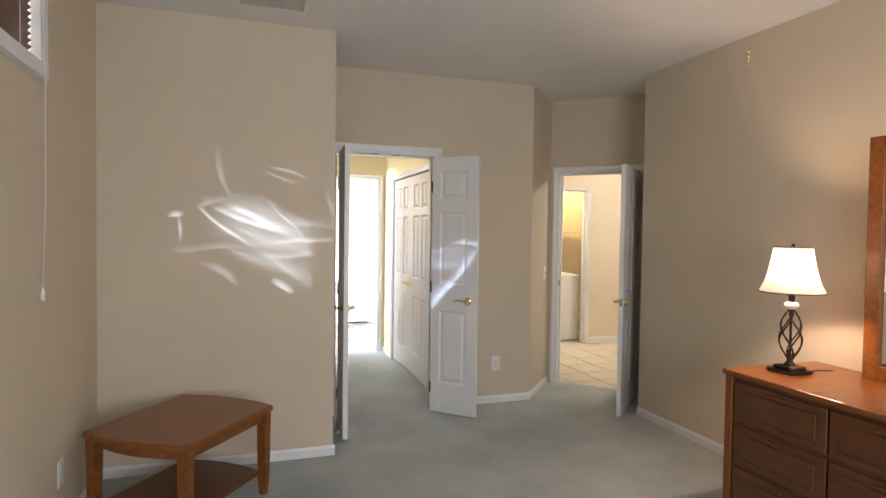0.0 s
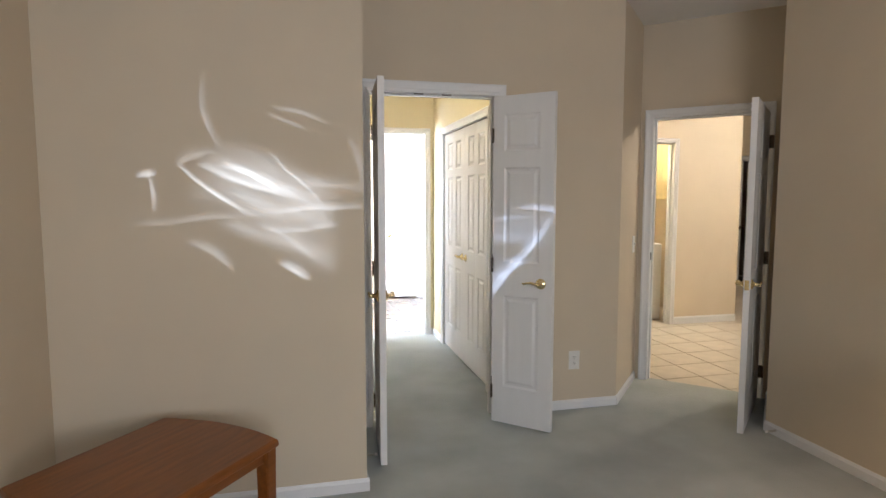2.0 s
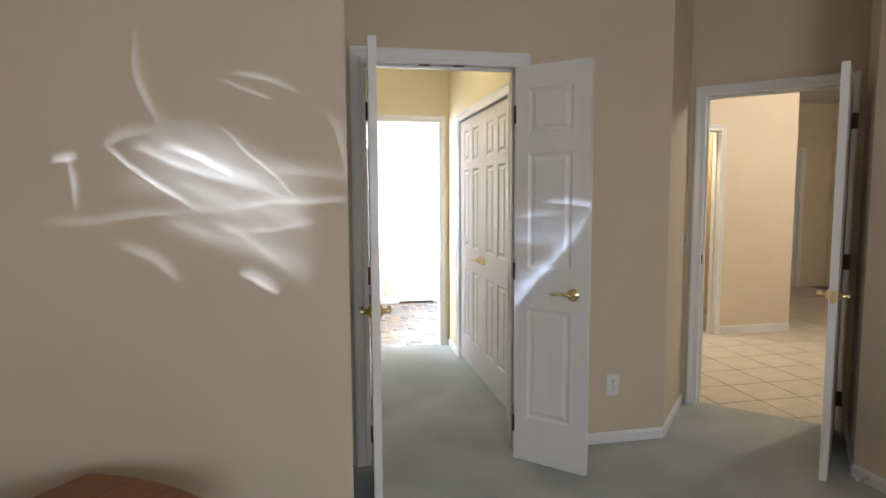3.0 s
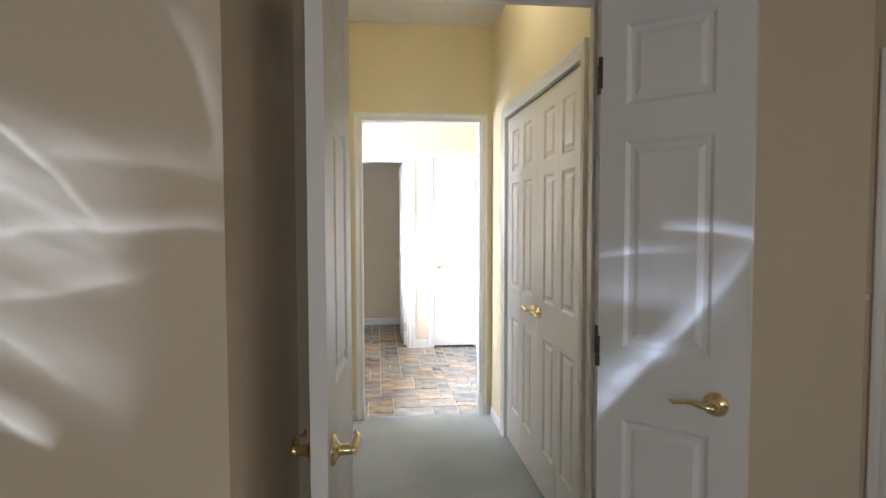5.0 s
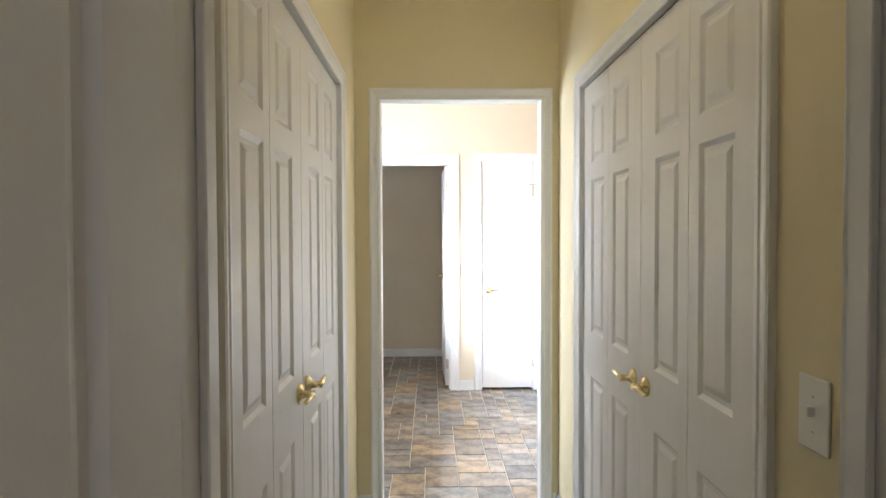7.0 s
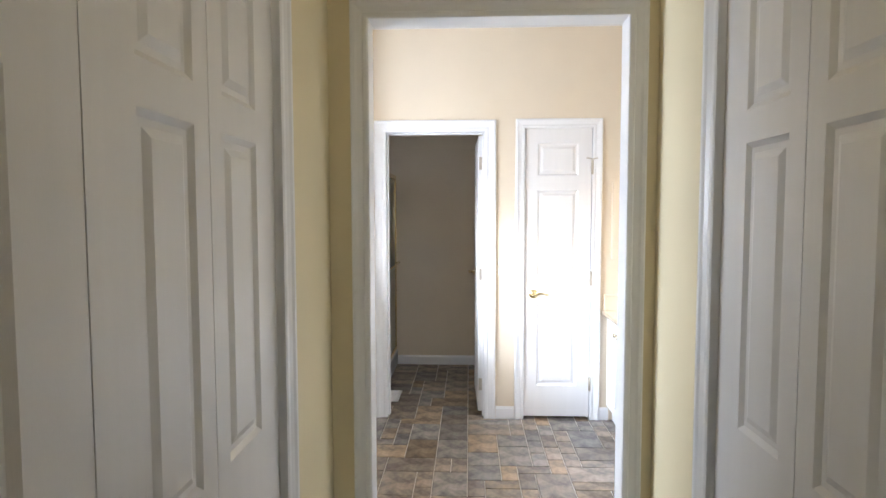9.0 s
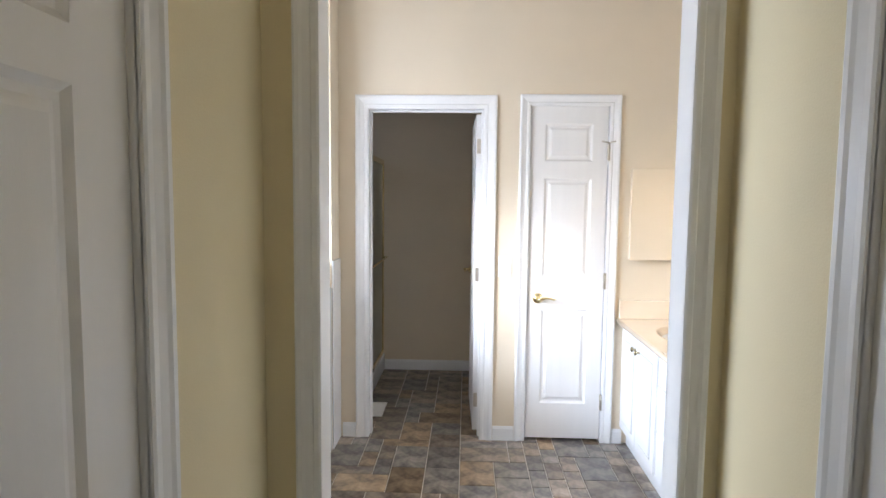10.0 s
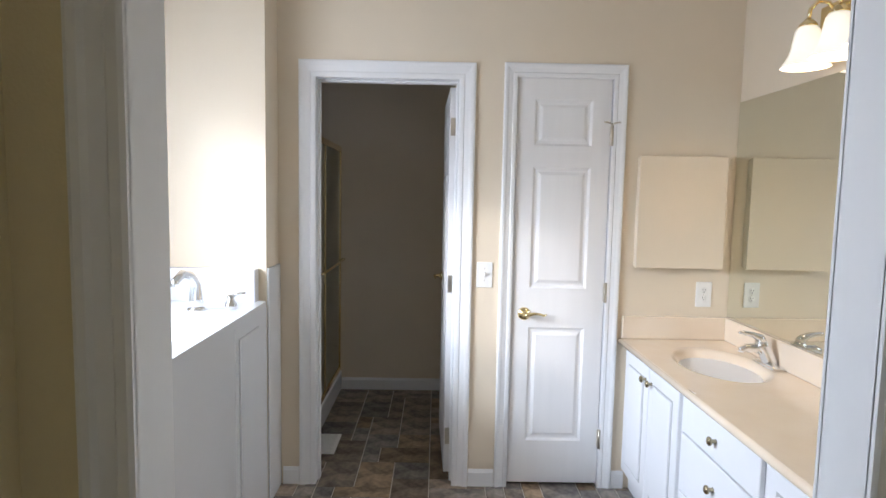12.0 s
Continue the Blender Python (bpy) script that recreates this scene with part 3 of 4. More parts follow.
# bathroom doors
leaf = posed(door_leaf("door_12", 0.672, 2.025, ((0.09, 0.295), (0.377, 0.582)), "white panelled shower room door standing open inwards"), (1.398, 9.425), (-0.03, 1))
hinges(leaf, 0.0, 0.0, metal=NICKEL, wing=-1)
lever(leaf, 0.61, 0.98, 0.035, 1, -1)
lever(leaf, 0.61, 0.98, 0, -1, -1)
leaf = door_leaf("door_13", D2_W - 0.008, 2.055, ((0.085, 0.370),), "white narrow panelled linen closet door, closed", rows=((0.223, 0.815), (1.016, 1.622), (1.724, 1.950)))
leaf.matrix_world = door2 @ Matrix.Translation((0.004, 0.006, 0.02))
lever(leaf, 0.062, 0.885, 0, -1, 1)
for z in (0.24, 1.0, 1.78):
    bm = boxes(((D2_W - 0.012, -0.012, z - 0.045), (D2_W + 0.012, 0.002, z + 0.045)), bevel=0.002)
    turned([(0, 0), (0.007, 0), (0.007, 0.1), (0, 0.1)], 10, Matrix.Translation((D2_W - 0.004, -0.014, z - 0.05)), bm)
    part("hinge", bm, NICKEL, leaf)
bm = tube([(D2_W - 0.004, -0.016, 1.835), (D2_W - 0.03, -0.022, 1.842), (D2_W - 0.05, -0.035, 1.842)], 0.004, 8)
tube([(D2_W - 0.004, -0.016, 1.835), (D2_W + 0.02, -0.022, 1.842), (D2_W + 0.03, -0.03, 1.842)], 0.004, 8, bm)
part("hinge_stop", bm, NICKEL, leaf)
leaf = posed(door_leaf("door_14", 0.68, 2.03, ((0.09, 0.295), (0.385, 0.59)), "white panelled far hall door, slightly open"), (7.10, 9.33), (0.97, 0.24))
lever(leaf, 0.64, 0.92, 0, -1, -1, BRONZE)


# ---- more materials ----
def glass(name, colour, rough=0.0):
    m = bpy.data.materials.new(name)
    m.use_nodes = True
    b = m.node_tree.nodes["Principled BSDF"]
    b.inputs["Base Color"].default_value = (*colour, 1)
    b.inputs["Roughness"].default_value = rough
    b.inputs["Transmission Weight"].default_value = 1.0
    b.inputs["IOR"].default_value = 1.45
    return m


PANE = glass("clear_glass", (0.98, 0.99, 0.99))
OBSCURE = glass("obscure_shower_glass", (0.72, 0.74, 0.68), 0.35)
MIRROR = material("silvered_mirror", (0.80, 0.82, 0.75), 0.01, metal=1.0, spread=0.0, scale=1)
SHADE = material("cream_lamp_shade", (0.92, 0.82, 0.70), 0.8, spread=0.04, scale=12, bump=0.2, bump_scale=250)
def let_through(m, share):
    """Thin cloth: part of the light that falls on its back comes through."""
    n, l = m.node_tree.nodes, m.node_tree.links
    b = n["Principled BSDF"]
    thin, mix = n.new("ShaderNodeBsdfTranslucent"), n.new("ShaderNodeMixShader")
    l.new(b.inputs["Base Color"].links[0].from_socket, thin.inputs["Color"])
    mix.inputs[0].default_value = share
    l.new(b.outputs[0], mix.inputs[1])
    l.new(thin.outputs[0], mix.inputs[2])
    l.new(mix.outputs[0], n["Material Output"].inputs["Surface"])


let_through(SHADE, 0.09)
SHADE_TRIM = material("brown_shade_binding", (0.16, 0.08, 0.04), 0.8)
BELL = material("frosted_bell_glass", (0.95, 0.88, 0.74), 0.35, spread=0.03, scale=12, glow=2.2)
CERAMIC = material("cream_ceramic", (0.72, 0.66, 0.55), 0.2, spread=0.05, scale=20)
BLACK = material("dark_bronzed_iron", (0.045, 0.024, 0.017), 0.45, metal=0.6, spread=0.3, scale=40, bump=0.3, bump_scale=90)
KNOB_METAL = material("antique_brass", (0.42, 0.36, 0.24), 0.22, metal=1.0, spread=0.15, scale=40)
ACRYLIC = material("white_acrylic", (0.82, 0.83, 0.84), 0.18, spread=0.015, scale=2, coat=0.3)
MARBLE = material("peach_cultured_marble", (0.80, 0.675, 0.53), 0.16, spread=0.05, scale=5, dark=(0.75, 0.61, 0.46), coat=0.4)
CABINET = material("white_cabinet_paint", (0.78, 0.78, 0.79), 0.3, spread=0.02, scale=3, bump=0.04, bump_scale=90)
GAP = material("dark_gap", (0.03, 0.025, 0.02), 0.9)
GREY = material("grey_enamel", (0.45, 0.45, 0.44), 0.5, spread=0.05, scale=15)
PALE_WOOD = material("pale_maple_cabinet", (0.74, 0.63, 0.36), 0.4, spread=0.1, scale=5, stretch=(12, 12, 1), bump=0.05)
BLIND = material("brown_wood_blind", (0.13, 0.075, 0.05), 0.5, spread=0.2, scale=8, stretch=(10, 1, 10))
# Same wood as OAK, with the dresser front's shade put into its colour.
SHADED_OAK = material("shaded_honey_wood", (0.145, 0.046, 0.011), 0.36, spread=0.3, scale=4.0, bump=0.06, bump_scale=60, dark=(0.09, 0.028, 0.007), stretch=(14, 1.2, 14), coat=0.2)


def bowed(long, wide, bow, n=10):
    """The outline of a rectangle whose two short ends bulge outwards."""
    pts = []
    for side in (1, -1):
        for k in range(n + 1):
            a = -1 + 2 * k / n
            pts.append((side * (long / 2 + bow * (1 - a * a)), side * a * wide / 2))
    return pts


def plate(bm, pts, z0, z1, round_over=0.006):
    """A flat board of any outline with a rounded upper edge."""
    c = Vector((sum(p[0] for p in pts) / len(pts), sum(p[1] for p in pts) / len(pts)))
    rings = []
    for inset, z in ((0.003, z0), (0, z0 + 0.003), (0, z1 - round_over), (round_over * 0.35, z1 - round_over * 0.3), (round_over, z1)):
        rings.append([bm.verts.new((*(c + (Vector(p) - c) * (1 - inset / max(0.05, (Vector(p) - c).length))), z)) for p in pts])
    for a, b in zip(rings, rings[1:]):
        for k in range(len(pts)):
            j = (k + 1) % len(pts)
            bm.faces.new((a[k], a[j], b[j], b[k]))
    bm.faces.new(rings[0])
    bm.faces.new(rings[-1])
    return bm


# ---- bedroom things ----
def end_table():
    t = thing("end_table", "honey brown wooden end table with bowed ends and lower shelf", "table", at=pose(-0.006, 3.262, 0, 0, 0, 54.5))
    part("tabletop", plate(bmesh.new(), bowed(0.68, 0.61, 0.055), 0.468, 0.50, 0.014), OAK, t)
    part("shelf", plate(bmesh.new(), bowed(0.58, 0.51, 0.045), 0.115, 0.137, 0.006), SHADED_OAK, t)
    for sx in (1, -1):
        for sy in (1, -1):
            x, y = sx * 0.306, sy * 0.268
            bm = bmesh.new()
            rings = []
            for z, h in ((0.0, 0.019), (0.10, 0.023), (0.468, 0.030)):
                rings.append([bm.verts.new((x + a * h, y + b * h, z)) for a, b in ((-1, -1), (1, -1), (1, 1), (-1, 1))])
            for p, q in zip(rings, rings[1:]):
                for k in range(4):
                    bm.faces.new((p[k], p[(k + 1) % 4], q[(k + 1) % 4], q[k]))
            bm.faces.new(rings[0])
            bm.faces.new(rings[-1])
            bmesh.ops.bevel(bm, geom=[e for e in bm.edges if abs(e.verts[0].co.z - e.verts[1].co.z) > 0.05], offset=0.006, segments=2, affect="EDGES")
            part("leg", bm, OAK, t)
    for sy in (1, -1):
        part("apron", boxes(((-0.283, sy * 0.268 - 0.009, 0.415), (0.283, sy * 0.268 + 0.009, 0.468)), bevel=0.002), OAK, t)
    for sx in (1, -1):
        bm = bmesh.new()
        n = 10
        for k in range(n):
            quad = []
            for a in (-1 + 2 * k / n, -1 + 2 * (k + 1) / n):
                x = sx * (0.292 + 0.045 * (1 - a * a))
                low = 0.42
                quad.append([bm.verts.new((x + sx * o, a * 0.243, z)) for o, z in ((0, low), (0.016, low), (0.016, 0.468), (0, 0.468))])
            for j in range(4):
                bm.faces.new((quad[0][j], quad[0][(j + 1) % 4], quad[1][(j + 1) % 4], quad[1][j]))
        bmesh.ops.remove_doubles(bm, verts=bm.verts, dist=0.0005)
        part("bowed_apron", bm, OAK, t)
    return t


end_table()

DRES_X, DRES_Y0, DRES_Y1, DRES_Z = 2.69, 0.70, 2.42, 0.785


def dresser():
    t = thing("dresser", "honey brown wooden dresser with panelled drawers", "dresser", at=pose(DRES_X, DRES_Y1, 0))
    deep, long = 3.33 - DRES_X, DRES_Y1 - DRES_Y0
    # body, plinth and drawers take the wood with shade in its colour
    part("body", boxes(((0.02, -long + 0.015, 0.06), (deep, -0.015, DRES_Z - 0.028)), bevel=0.004), SHADED_OAK, t)
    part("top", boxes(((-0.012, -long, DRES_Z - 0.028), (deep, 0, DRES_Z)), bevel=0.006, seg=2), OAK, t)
    part("plinth", boxes(((0.045, -long + 0.04, 0.0), (deep - 0.02, -0.04, 0.06)), bevel=0.003), SHADED_OAK, t)
    part("corner_post", boxes(((0.0, -0.06, 0.0), (0.03, -0.012, DRES_Z - 0.028)), bevel=0.004), OAK, t)
    part("corner_post", boxes(((0.0, -long + 0.012, 0.0), (0.03, -long + 0.06, DRES_Z - 0.028)), bevel=0.004), OAK, t)
    cols = 3
    span = (long - 0.14) / cols
    for c in range(cols):
        for z0, z1 in ((0.09, 0.29), (0.31, 0.51), (0.53, 0.735)):
            y1 = -0.07 - c * span
            y0 = y1 - span + 0.012
            front = part("drawer", boxes(((0.004, y0, z0), (0.026, y1, z1)), bevel=0.004), SHADED_OAK, t)
            part("raised_panel", boxes(((-0.004, y0 + 0.05, z0 + 0.04), (0.0045, y1 - 0.05, z1 - 0.04)), bevel=0.0035), SHADED_OAK, front)
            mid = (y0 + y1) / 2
            part("finger_pull", boxes(((-0.012, mid - 0.05, z1 - 0.03), (0.004, mid + 0.05, z1 - 0.016)), bevel=0.004), SHADED_OAK, front)
    return t


dresser()


def dresser_mirror():
    t = thing("dresser_mirror", "wood framed looking glass standing on the dresser", "mirror", at=pose(3.20, 2.06, DRES_Z))
    w, h, f = 1.0, 1.19, 0.075
    part("frame_side", boxes(((0, -f, 0), (0.04, 0, h)), bevel=0.006, seg=2), OAK, t)
    part("frame_side", boxes(((0, -w, 0), (0.04, -w + f, h)), bevel=0.006, seg=2), OAK, t)
    part("frame_top", boxes(((0.002, -w + f, h - f), (0.04, -f, h)), bevel=0.006, seg=2), OAK, t)
    part("frame_bottom", boxes(((0.002, -w + f, 0.0), (0.04, -f, f)), bevel=0.006, seg=2), OAK, t)
    part("looking_glass", boxes(((0.018, -w + f - 0.005, f - 0.005), (0.024, -f + 0.005, h - f + 0.005))), MIRROR, t)
    part("backing", boxes(((0.03, -w + 0.02, 0.02), (0.05, -0.02, h - 0.02))), SHADED_OAK, t)
    return t


dresser_mirror()


def table_lamp():
    t = thing("table_lamp", "lit table lamp with open iron cage and cream shade", "lamp", at=pose(2.95, 2.25, DRES_Z))
    bm = boxes(((-0.075, -0.075, 0), (0.075, 0.075, 0.018)), bevel=0.007, seg=2)
    box(bm, (-0.055, -0.055, 0.018), (0.055, 0.055, 0.036), 0.008, 2)
    part("base", bm, BLACK, t, "dark iron stepped square base")
    part("stem", turned([(0, 0.036), (0.03, 0.036), (0.022, 0.05), (0.012, 0.058), (0.018, 0.066), (0.010, 0.075), (0.006, 0.1), (0.006, 0.30), (0.014, 0.315), (0.018, 0.325), (0.0, 0.33)], 16), BLACK, t)
    for way in (1, -1):
        for k in range(4):
            pts = []
            for j in range(17):
                f = j / 16
                r = 0.014 + 0.042 * math.sin(math.pi * f) ** 0.9
                a = k * math.pi / 2 + way * f * math.pi * 0.9
                pts.append((r * math.cos(a), r * math.sin(a), 0.07 + 0.25 * f))
            part("cage_bar", tube(pts, 0.0042, 6), BLACK, t)
    part("collar", turned([(0, 0.325), (0.02, 0.325), (0.032, 0.338), (0.034, 0.35), (0.024, 0.36), (0.0, 0.362)], 20), CERAMIC, t, "cream ceramic ball collar")
    part("socket", turned([(0, 0.36), (0.014, 0.362), (0.016, 0.40), (0.012, 0.45), (0, 0.452)], 14), BLACK, t)
    bm = bmesh.new()
    n = 40
    prof = ((0.089, 0.642), (0.098, 0.585), (0.111, 0.52), (0.128, 0.46), (0.152, 0.413))
    rings = [[bm.verts.new((r * (1 - 0.006 * (k % 5 == 0)) * math.cos(2 * math.pi * k / n), r * (1 - 0.006 * (k % 5 == 0)) * math.sin(2 * math.pi * k / n), z)) for k in range(n)] for r, z in prof]
    for p, q in zip(rings, rings[1:]):
        for k in range(n):
            bm.faces.new((p[k], p[(k + 1) % n], q[(k + 1) % n], q[k])).smooth = True
    shade = part("shade", bm, SHADE, t, "glowing cream fabric bell shade")
    for r, z in ((0.090, 0.642), (0.153, 0.413)):
        bm = tube([(r * math.cos(2 * math.pi * k / 40), r * math.sin(2 * math.pi * k / 40), z) for k in range(41)], 0.0035, 6)
        part("shade_binding", bm, SHADE_TRIM, shade)
    for k in range(3):
        a = 2 * math.pi * k / 3
        part("shade_spoke", tube([(0, 0, 0.64), (0.089 * math.cos(a), 0.089 * math.sin(a), 0.641)], 0.0015, 5), BLACK, shade)
    part("finial", turned([(0, 0.638), (0.006, 0.64), (0.011, 0.652), (0.006, 0.660), (0, 0.664)], 12), BLACK, t)
    part("cord", tube([(0.075, 0.0, 0.006), (0.12, -0.03, 0.004), (0.16, -0.02, 0.004), (0.24, -0.05, 0.004)], 0.0025, 6), BLACK, t)
    return t


table_lamp()


def high_window():
    t = tagged(new("window_1"), "high bedroom window with brown slatted blind", "window", kind="structure")
    y0, y1, z0, z1 = 0.95, 2.85, 2.15, 2.62
    x = LEFT
    def side(name, a, b):
        part(name, boxes((a, b), bevel=0.003), TRIM, t)
    side("window_frame", (x - 0.1, y0, z0), (x + 0.016, y0 + 0.03, z1))
    side("window_frame", (x - 0.1, y1 - 0.03, z0), (x + 0.016, y1, z1))
    side("window_frame", (x - 0.1, y0 + 0.03, z1 - 0.03), (x + 0.014, y1 - 0.03, z1))
    side("window_casing", (x + 0.002, y1, z0 - 0.055), (x + 0.018, y1 + 0.055, z1 + 0.055))
    side("window_casing", (x + 0.002, y0 - 0.055, z0 - 0.055), (x + 0.018, y0, z1 + 0.055))
    side("window_casing", (x + 0.002, y0, z1), (x + 0.017, y1, z1 + 0.055))
    side("window_sill", (x - 0.1, y0 - 0.001, z0 - 0.055), (x + 0.035, y1 + 0.001, z0 + 0.004))
    pane = part("pane", boxes(((x - 0.085, y0 + 0.03, z0 + 0.004), (x - 0.08, y1 - 0.03, z1 - 0.03))), PANE, t)
    pane.visible_shadow = False
    blind = thing("window_blind", "brown wooden slatted blind, tilted nearly shut", "blind", at=pose(x - 0.03, y0 + 0.035, 0))
    long = y1 - y0 - 0.07
    part("headrail", boxes(((-0.022, 0, z1 - 0.07), (0.022, long, z1 - 0.032)), bevel=0.003), BLIND, blind)
    proto = None
    for k in range(14):
        z = z0 + 0.03 + k * 0.027
        if proto is None:
            proto = part("slat", boxes(((-0.018, 0, -0.0012), (0.018, long, 0.0012))), BLIND, blind)
            ob = proto
        else:
            ob = new("slat", proto.data)
            ob.parent = blind
        ob.matrix_basis = pose(0, 0, z, 0, -46, 0)
    for y in (0.15, long / 2, long - 0.15):
        part("ladder_cord", tube([(0.02, y, z0 + 0.02), (0.02, y, z1 - 0.05)], 0.0012, 5), PLASTIC, blind)
    cord = thing("blind_cord", "thin white pull cord hanging beside the window", "cord", at=pose(x + 0.022, 2.80, 0))
    part("string", tube([(0, 0, 2.53), (0.014, 0.0, 2.1), (0.012, 0.002, 1.6), (0.0, 0, 1.22)], 0.0016, 6), PLASTIC, cord)
    part("tassel", turned([(0, 1.17), (0.009, 1.172), (0.0085, 1.20), (0.004, 1.225), (0, 1.227)], 10), PLASTIC, cord)


high_window()


def ceiling_vent():
    t = thing("ceiling_vent", "white louvred ceiling air vent", "vent", at=pose(0.43, 3.45, TOP))
    w, d = 0.40, 0.22
    for a, b in (((-w / 2, -d / 2, -0.008), (w / 2, -d / 2 + 0.025, 0)), ((-w / 2, d / 2 - 0.025, -0.008), (w / 2, d / 2, 0)), ((-w / 2, -d / 2 + 0.025, -0.008), (-w / 2 + 0.025, d / 2 - 0.025, 0)), ((w / 2 - 0.025, -d / 2 + 0.025, -0.008), (w / 2, d / 2 - 0.025, 0))):
        part("frame", boxes((a, b), bevel=0.002), PLASTIC, t)
    part("backing", boxes(((-w / 2 + 0.02, -d / 2 + 0.02, -0.002), (w / 2 - 0.02, d / 2 - 0.02, -0.0005))), GREY, t)
    proto = None
    for k in range(24):
        x = -w / 2 + 0.034 + k * 0.0145
        if proto is None:
            proto = part("slat", boxes(((-0.006, -d / 2 + 0.025, -0.0006), (0.006, d / 2 - 0.025, 0.0006))), PLASTIC, t)
            ob = proto
        else:
            ob = new("slat", proto.data)
            ob.parent = t
        ob.matrix_basis = pose(x, 0, -0.007, 0, 40, 0)


ceiling_vent()


def pull_chain():
    t = thing("pull_chain", "brass beaded ceiling fan pull chain", "chain", at=pose(1.985, 1.62, 0))
    part("chain", tube([(0, 0, TOP), (0, 0, 2.145)], 0.00018, 5), BRASS, t)
    for k, r in enumerate((0.0062, 0.0062, 0.0062, 0.007)):
        z = 2.140 - k * 0.015
        part("bead", turned([(0, z), (r * 0.7, z - r * 0.3), (r, z - r), (r * 0.7, z - r * 1.7), (0, z - r * 2)], 12), BRASS, t)


pull_chain()


def wall_plate(m, kind, label):
    """A cover plate with a duplex socket or a toggle switch. m: x along the wall, y into it, z up, at its middle."""
    t = thing("outlet" if kind == "outlet" else "light_switch", label, "outlet" if kind == "outlet" else "switch", at=m)
    part("cover_plate", boxes(((-0.040, -0.006, -0.064), (0.040, 0, 0.064)), bevel=0.003, seg=2), PLASTIC, t)
    if kind == "outlet":
        for z in (0.02, -0.02):
            face = part("socket", turned([(0, 0), (0.0165, 0), (0.0165, 0.002), (0.015, 0.003), (0, 0.003)], 20, Matrix.Translation((0, -0.0055, z)) @ Matrix.Rotation(radians(90), 4, "X")), PLASTIC, t)
            bm = boxes(((-0.0075, -0.0092, z + 0.000), (-0.005, -0.0084, z + 0.009)), ((0.005, -0.0092, z + 0.000), (0.0075, -0.0092 + 0.0008, z + 0.008)))
            turned([(0, 0), (0.0028, 0), (0.0028, 0.001), (0, 0.001)], 8, Matrix.Translation((0, -0.0082, z - 0.007)) @ Matrix.Rotation(radians(90), 4, "X"), bm)
            part("slot", bm, GAP, face)
    else:
        part("toggle", boxes(((-0.005, -0.018, -0.004), (0.005, -0.005, 0.014)), bevel=0.002), PLASTIC, t)
    for z in ((0,) if kind == "outlet" else (0.03, -0.03)):
        part("screw", turned([(0, 0), (0.003, 0), (0.0025, 0.001), (0, 0.001)], 8, Matrix.Translation((0, -0.006, z)) @ Matrix.Rotation(radians(90), 4, "X")), NICKEL, t)
    return t


wall_plate(at_wall((0.64, 4.63), P1, 2.345 - 0.64) @ Matrix.Translation((0, 0, 0.345)), "outlet", "white duplex outlet low on the beige wall")
wall_plate(at_wall((LEFT, 0), (0.84, 0), 0.36) @ Matrix.Translation((0, 3.82, 0.345)), "outlet", "white duplex outlet low behind the end table")
wall_plate(wall_frame((LEFT, 3.1), (LEFT, 4.0)) @ Matrix.Translation((0, 0, 0.33)), "outlet", "white duplex outlet low beside the corner")
wall_plate(at_wall(P1, P2, 0.50) @ Matrix.Translation((0, 0, 1.10)), "switch", "white toggle switch beside the hall door")
wall_plate(wall_frame((PASS_R, 4.97), (PASS_R, 4.0)) @ Matrix.Translation((-0.005, 0, 1.105)), "switch", "white toggle switch beside the closet")
wall_plate(at_wall((0.52, BATH_BACK), (2.9, BATH_BACK), 1.548 - 0.52) @ Matrix.Translation((0, 0, 1.10)), "switch", "white toggle switch between the bathroom doors")
wall_plate(at_wall((0.52, BATH_BACK), (2.9, BATH_BACK), 2.655 - 0.52) @ Matrix.Translation((0, 0, 1.02)), "outlet", "white duplex outlet above the vanity")


# Made-up fixture, out of view, around the passage fill lamp.
def added_passage_light():
    t = thing("added_ceiling_light", "added unseen flush ceiling light with frosted bowl and brass ring", "ceiling lamp", at=pose(1.37, 5.70, TOP))
    part("pan", turned([(0, 0), (0.15, 0), (0.15, -0.018), (0.143, -0.024), (0, -0.024)], 32), BRASS, t)
    bm = bmesh.new()
    rings = [[bm.verts.new((r * math.cos(2 * math.pi * k / 32), r * math.sin(2 * math.pi * k / 32), z)) for k in range(32)] for r, z in ((0.138, -0.024), (0.136, -0.05), (0.120, -0.085), (0.085, -0.112), (0.04, -0.125))]
    for p, q in zip(rings, rings[1:]):
        for k in range(32):
            bm.faces.new((p[k], p[(k + 1) % 32], q[(k + 1) % 32], q[k])).smooth = True
    bowl = part("bowl", bm, BELL, t, "glowing frosted glass bowl of the added light")
    bowl.visible_shadow = False
    part("finial", turned([(0, -0.123), (0.042, -0.125), (0.012, -0.135), (0.008, -0.145), (0, -0.148)], 16), BRASS, t)


added_passage_light()


def door_stop(x, y, turn):
    t = thing("door_stop", "small white-tipped spring door stop", "door stop", at=pose(x, y, 0.04, 0, 0, turn))
    part("spring", tube([(0.006 * math.cos(k * 0.9), 0.002 + k * 0.0011, 0.006 * math.sin(k * 0.9)) for k in range(56)], 0.0012, 5), NICKEL, t)
    part("tip", turned([(0, 0), (0.008, 0), (0.008, 0.012), (0, 0.014)], 10, Matrix.Translation((0, 0.064, 0)) @ Matrix.Rotation(radians(-90), 4, "X")), PLASTIC, t)


door_stop(0.852, 4.14, -90)
door_stop(3.338, 3.90, 90)


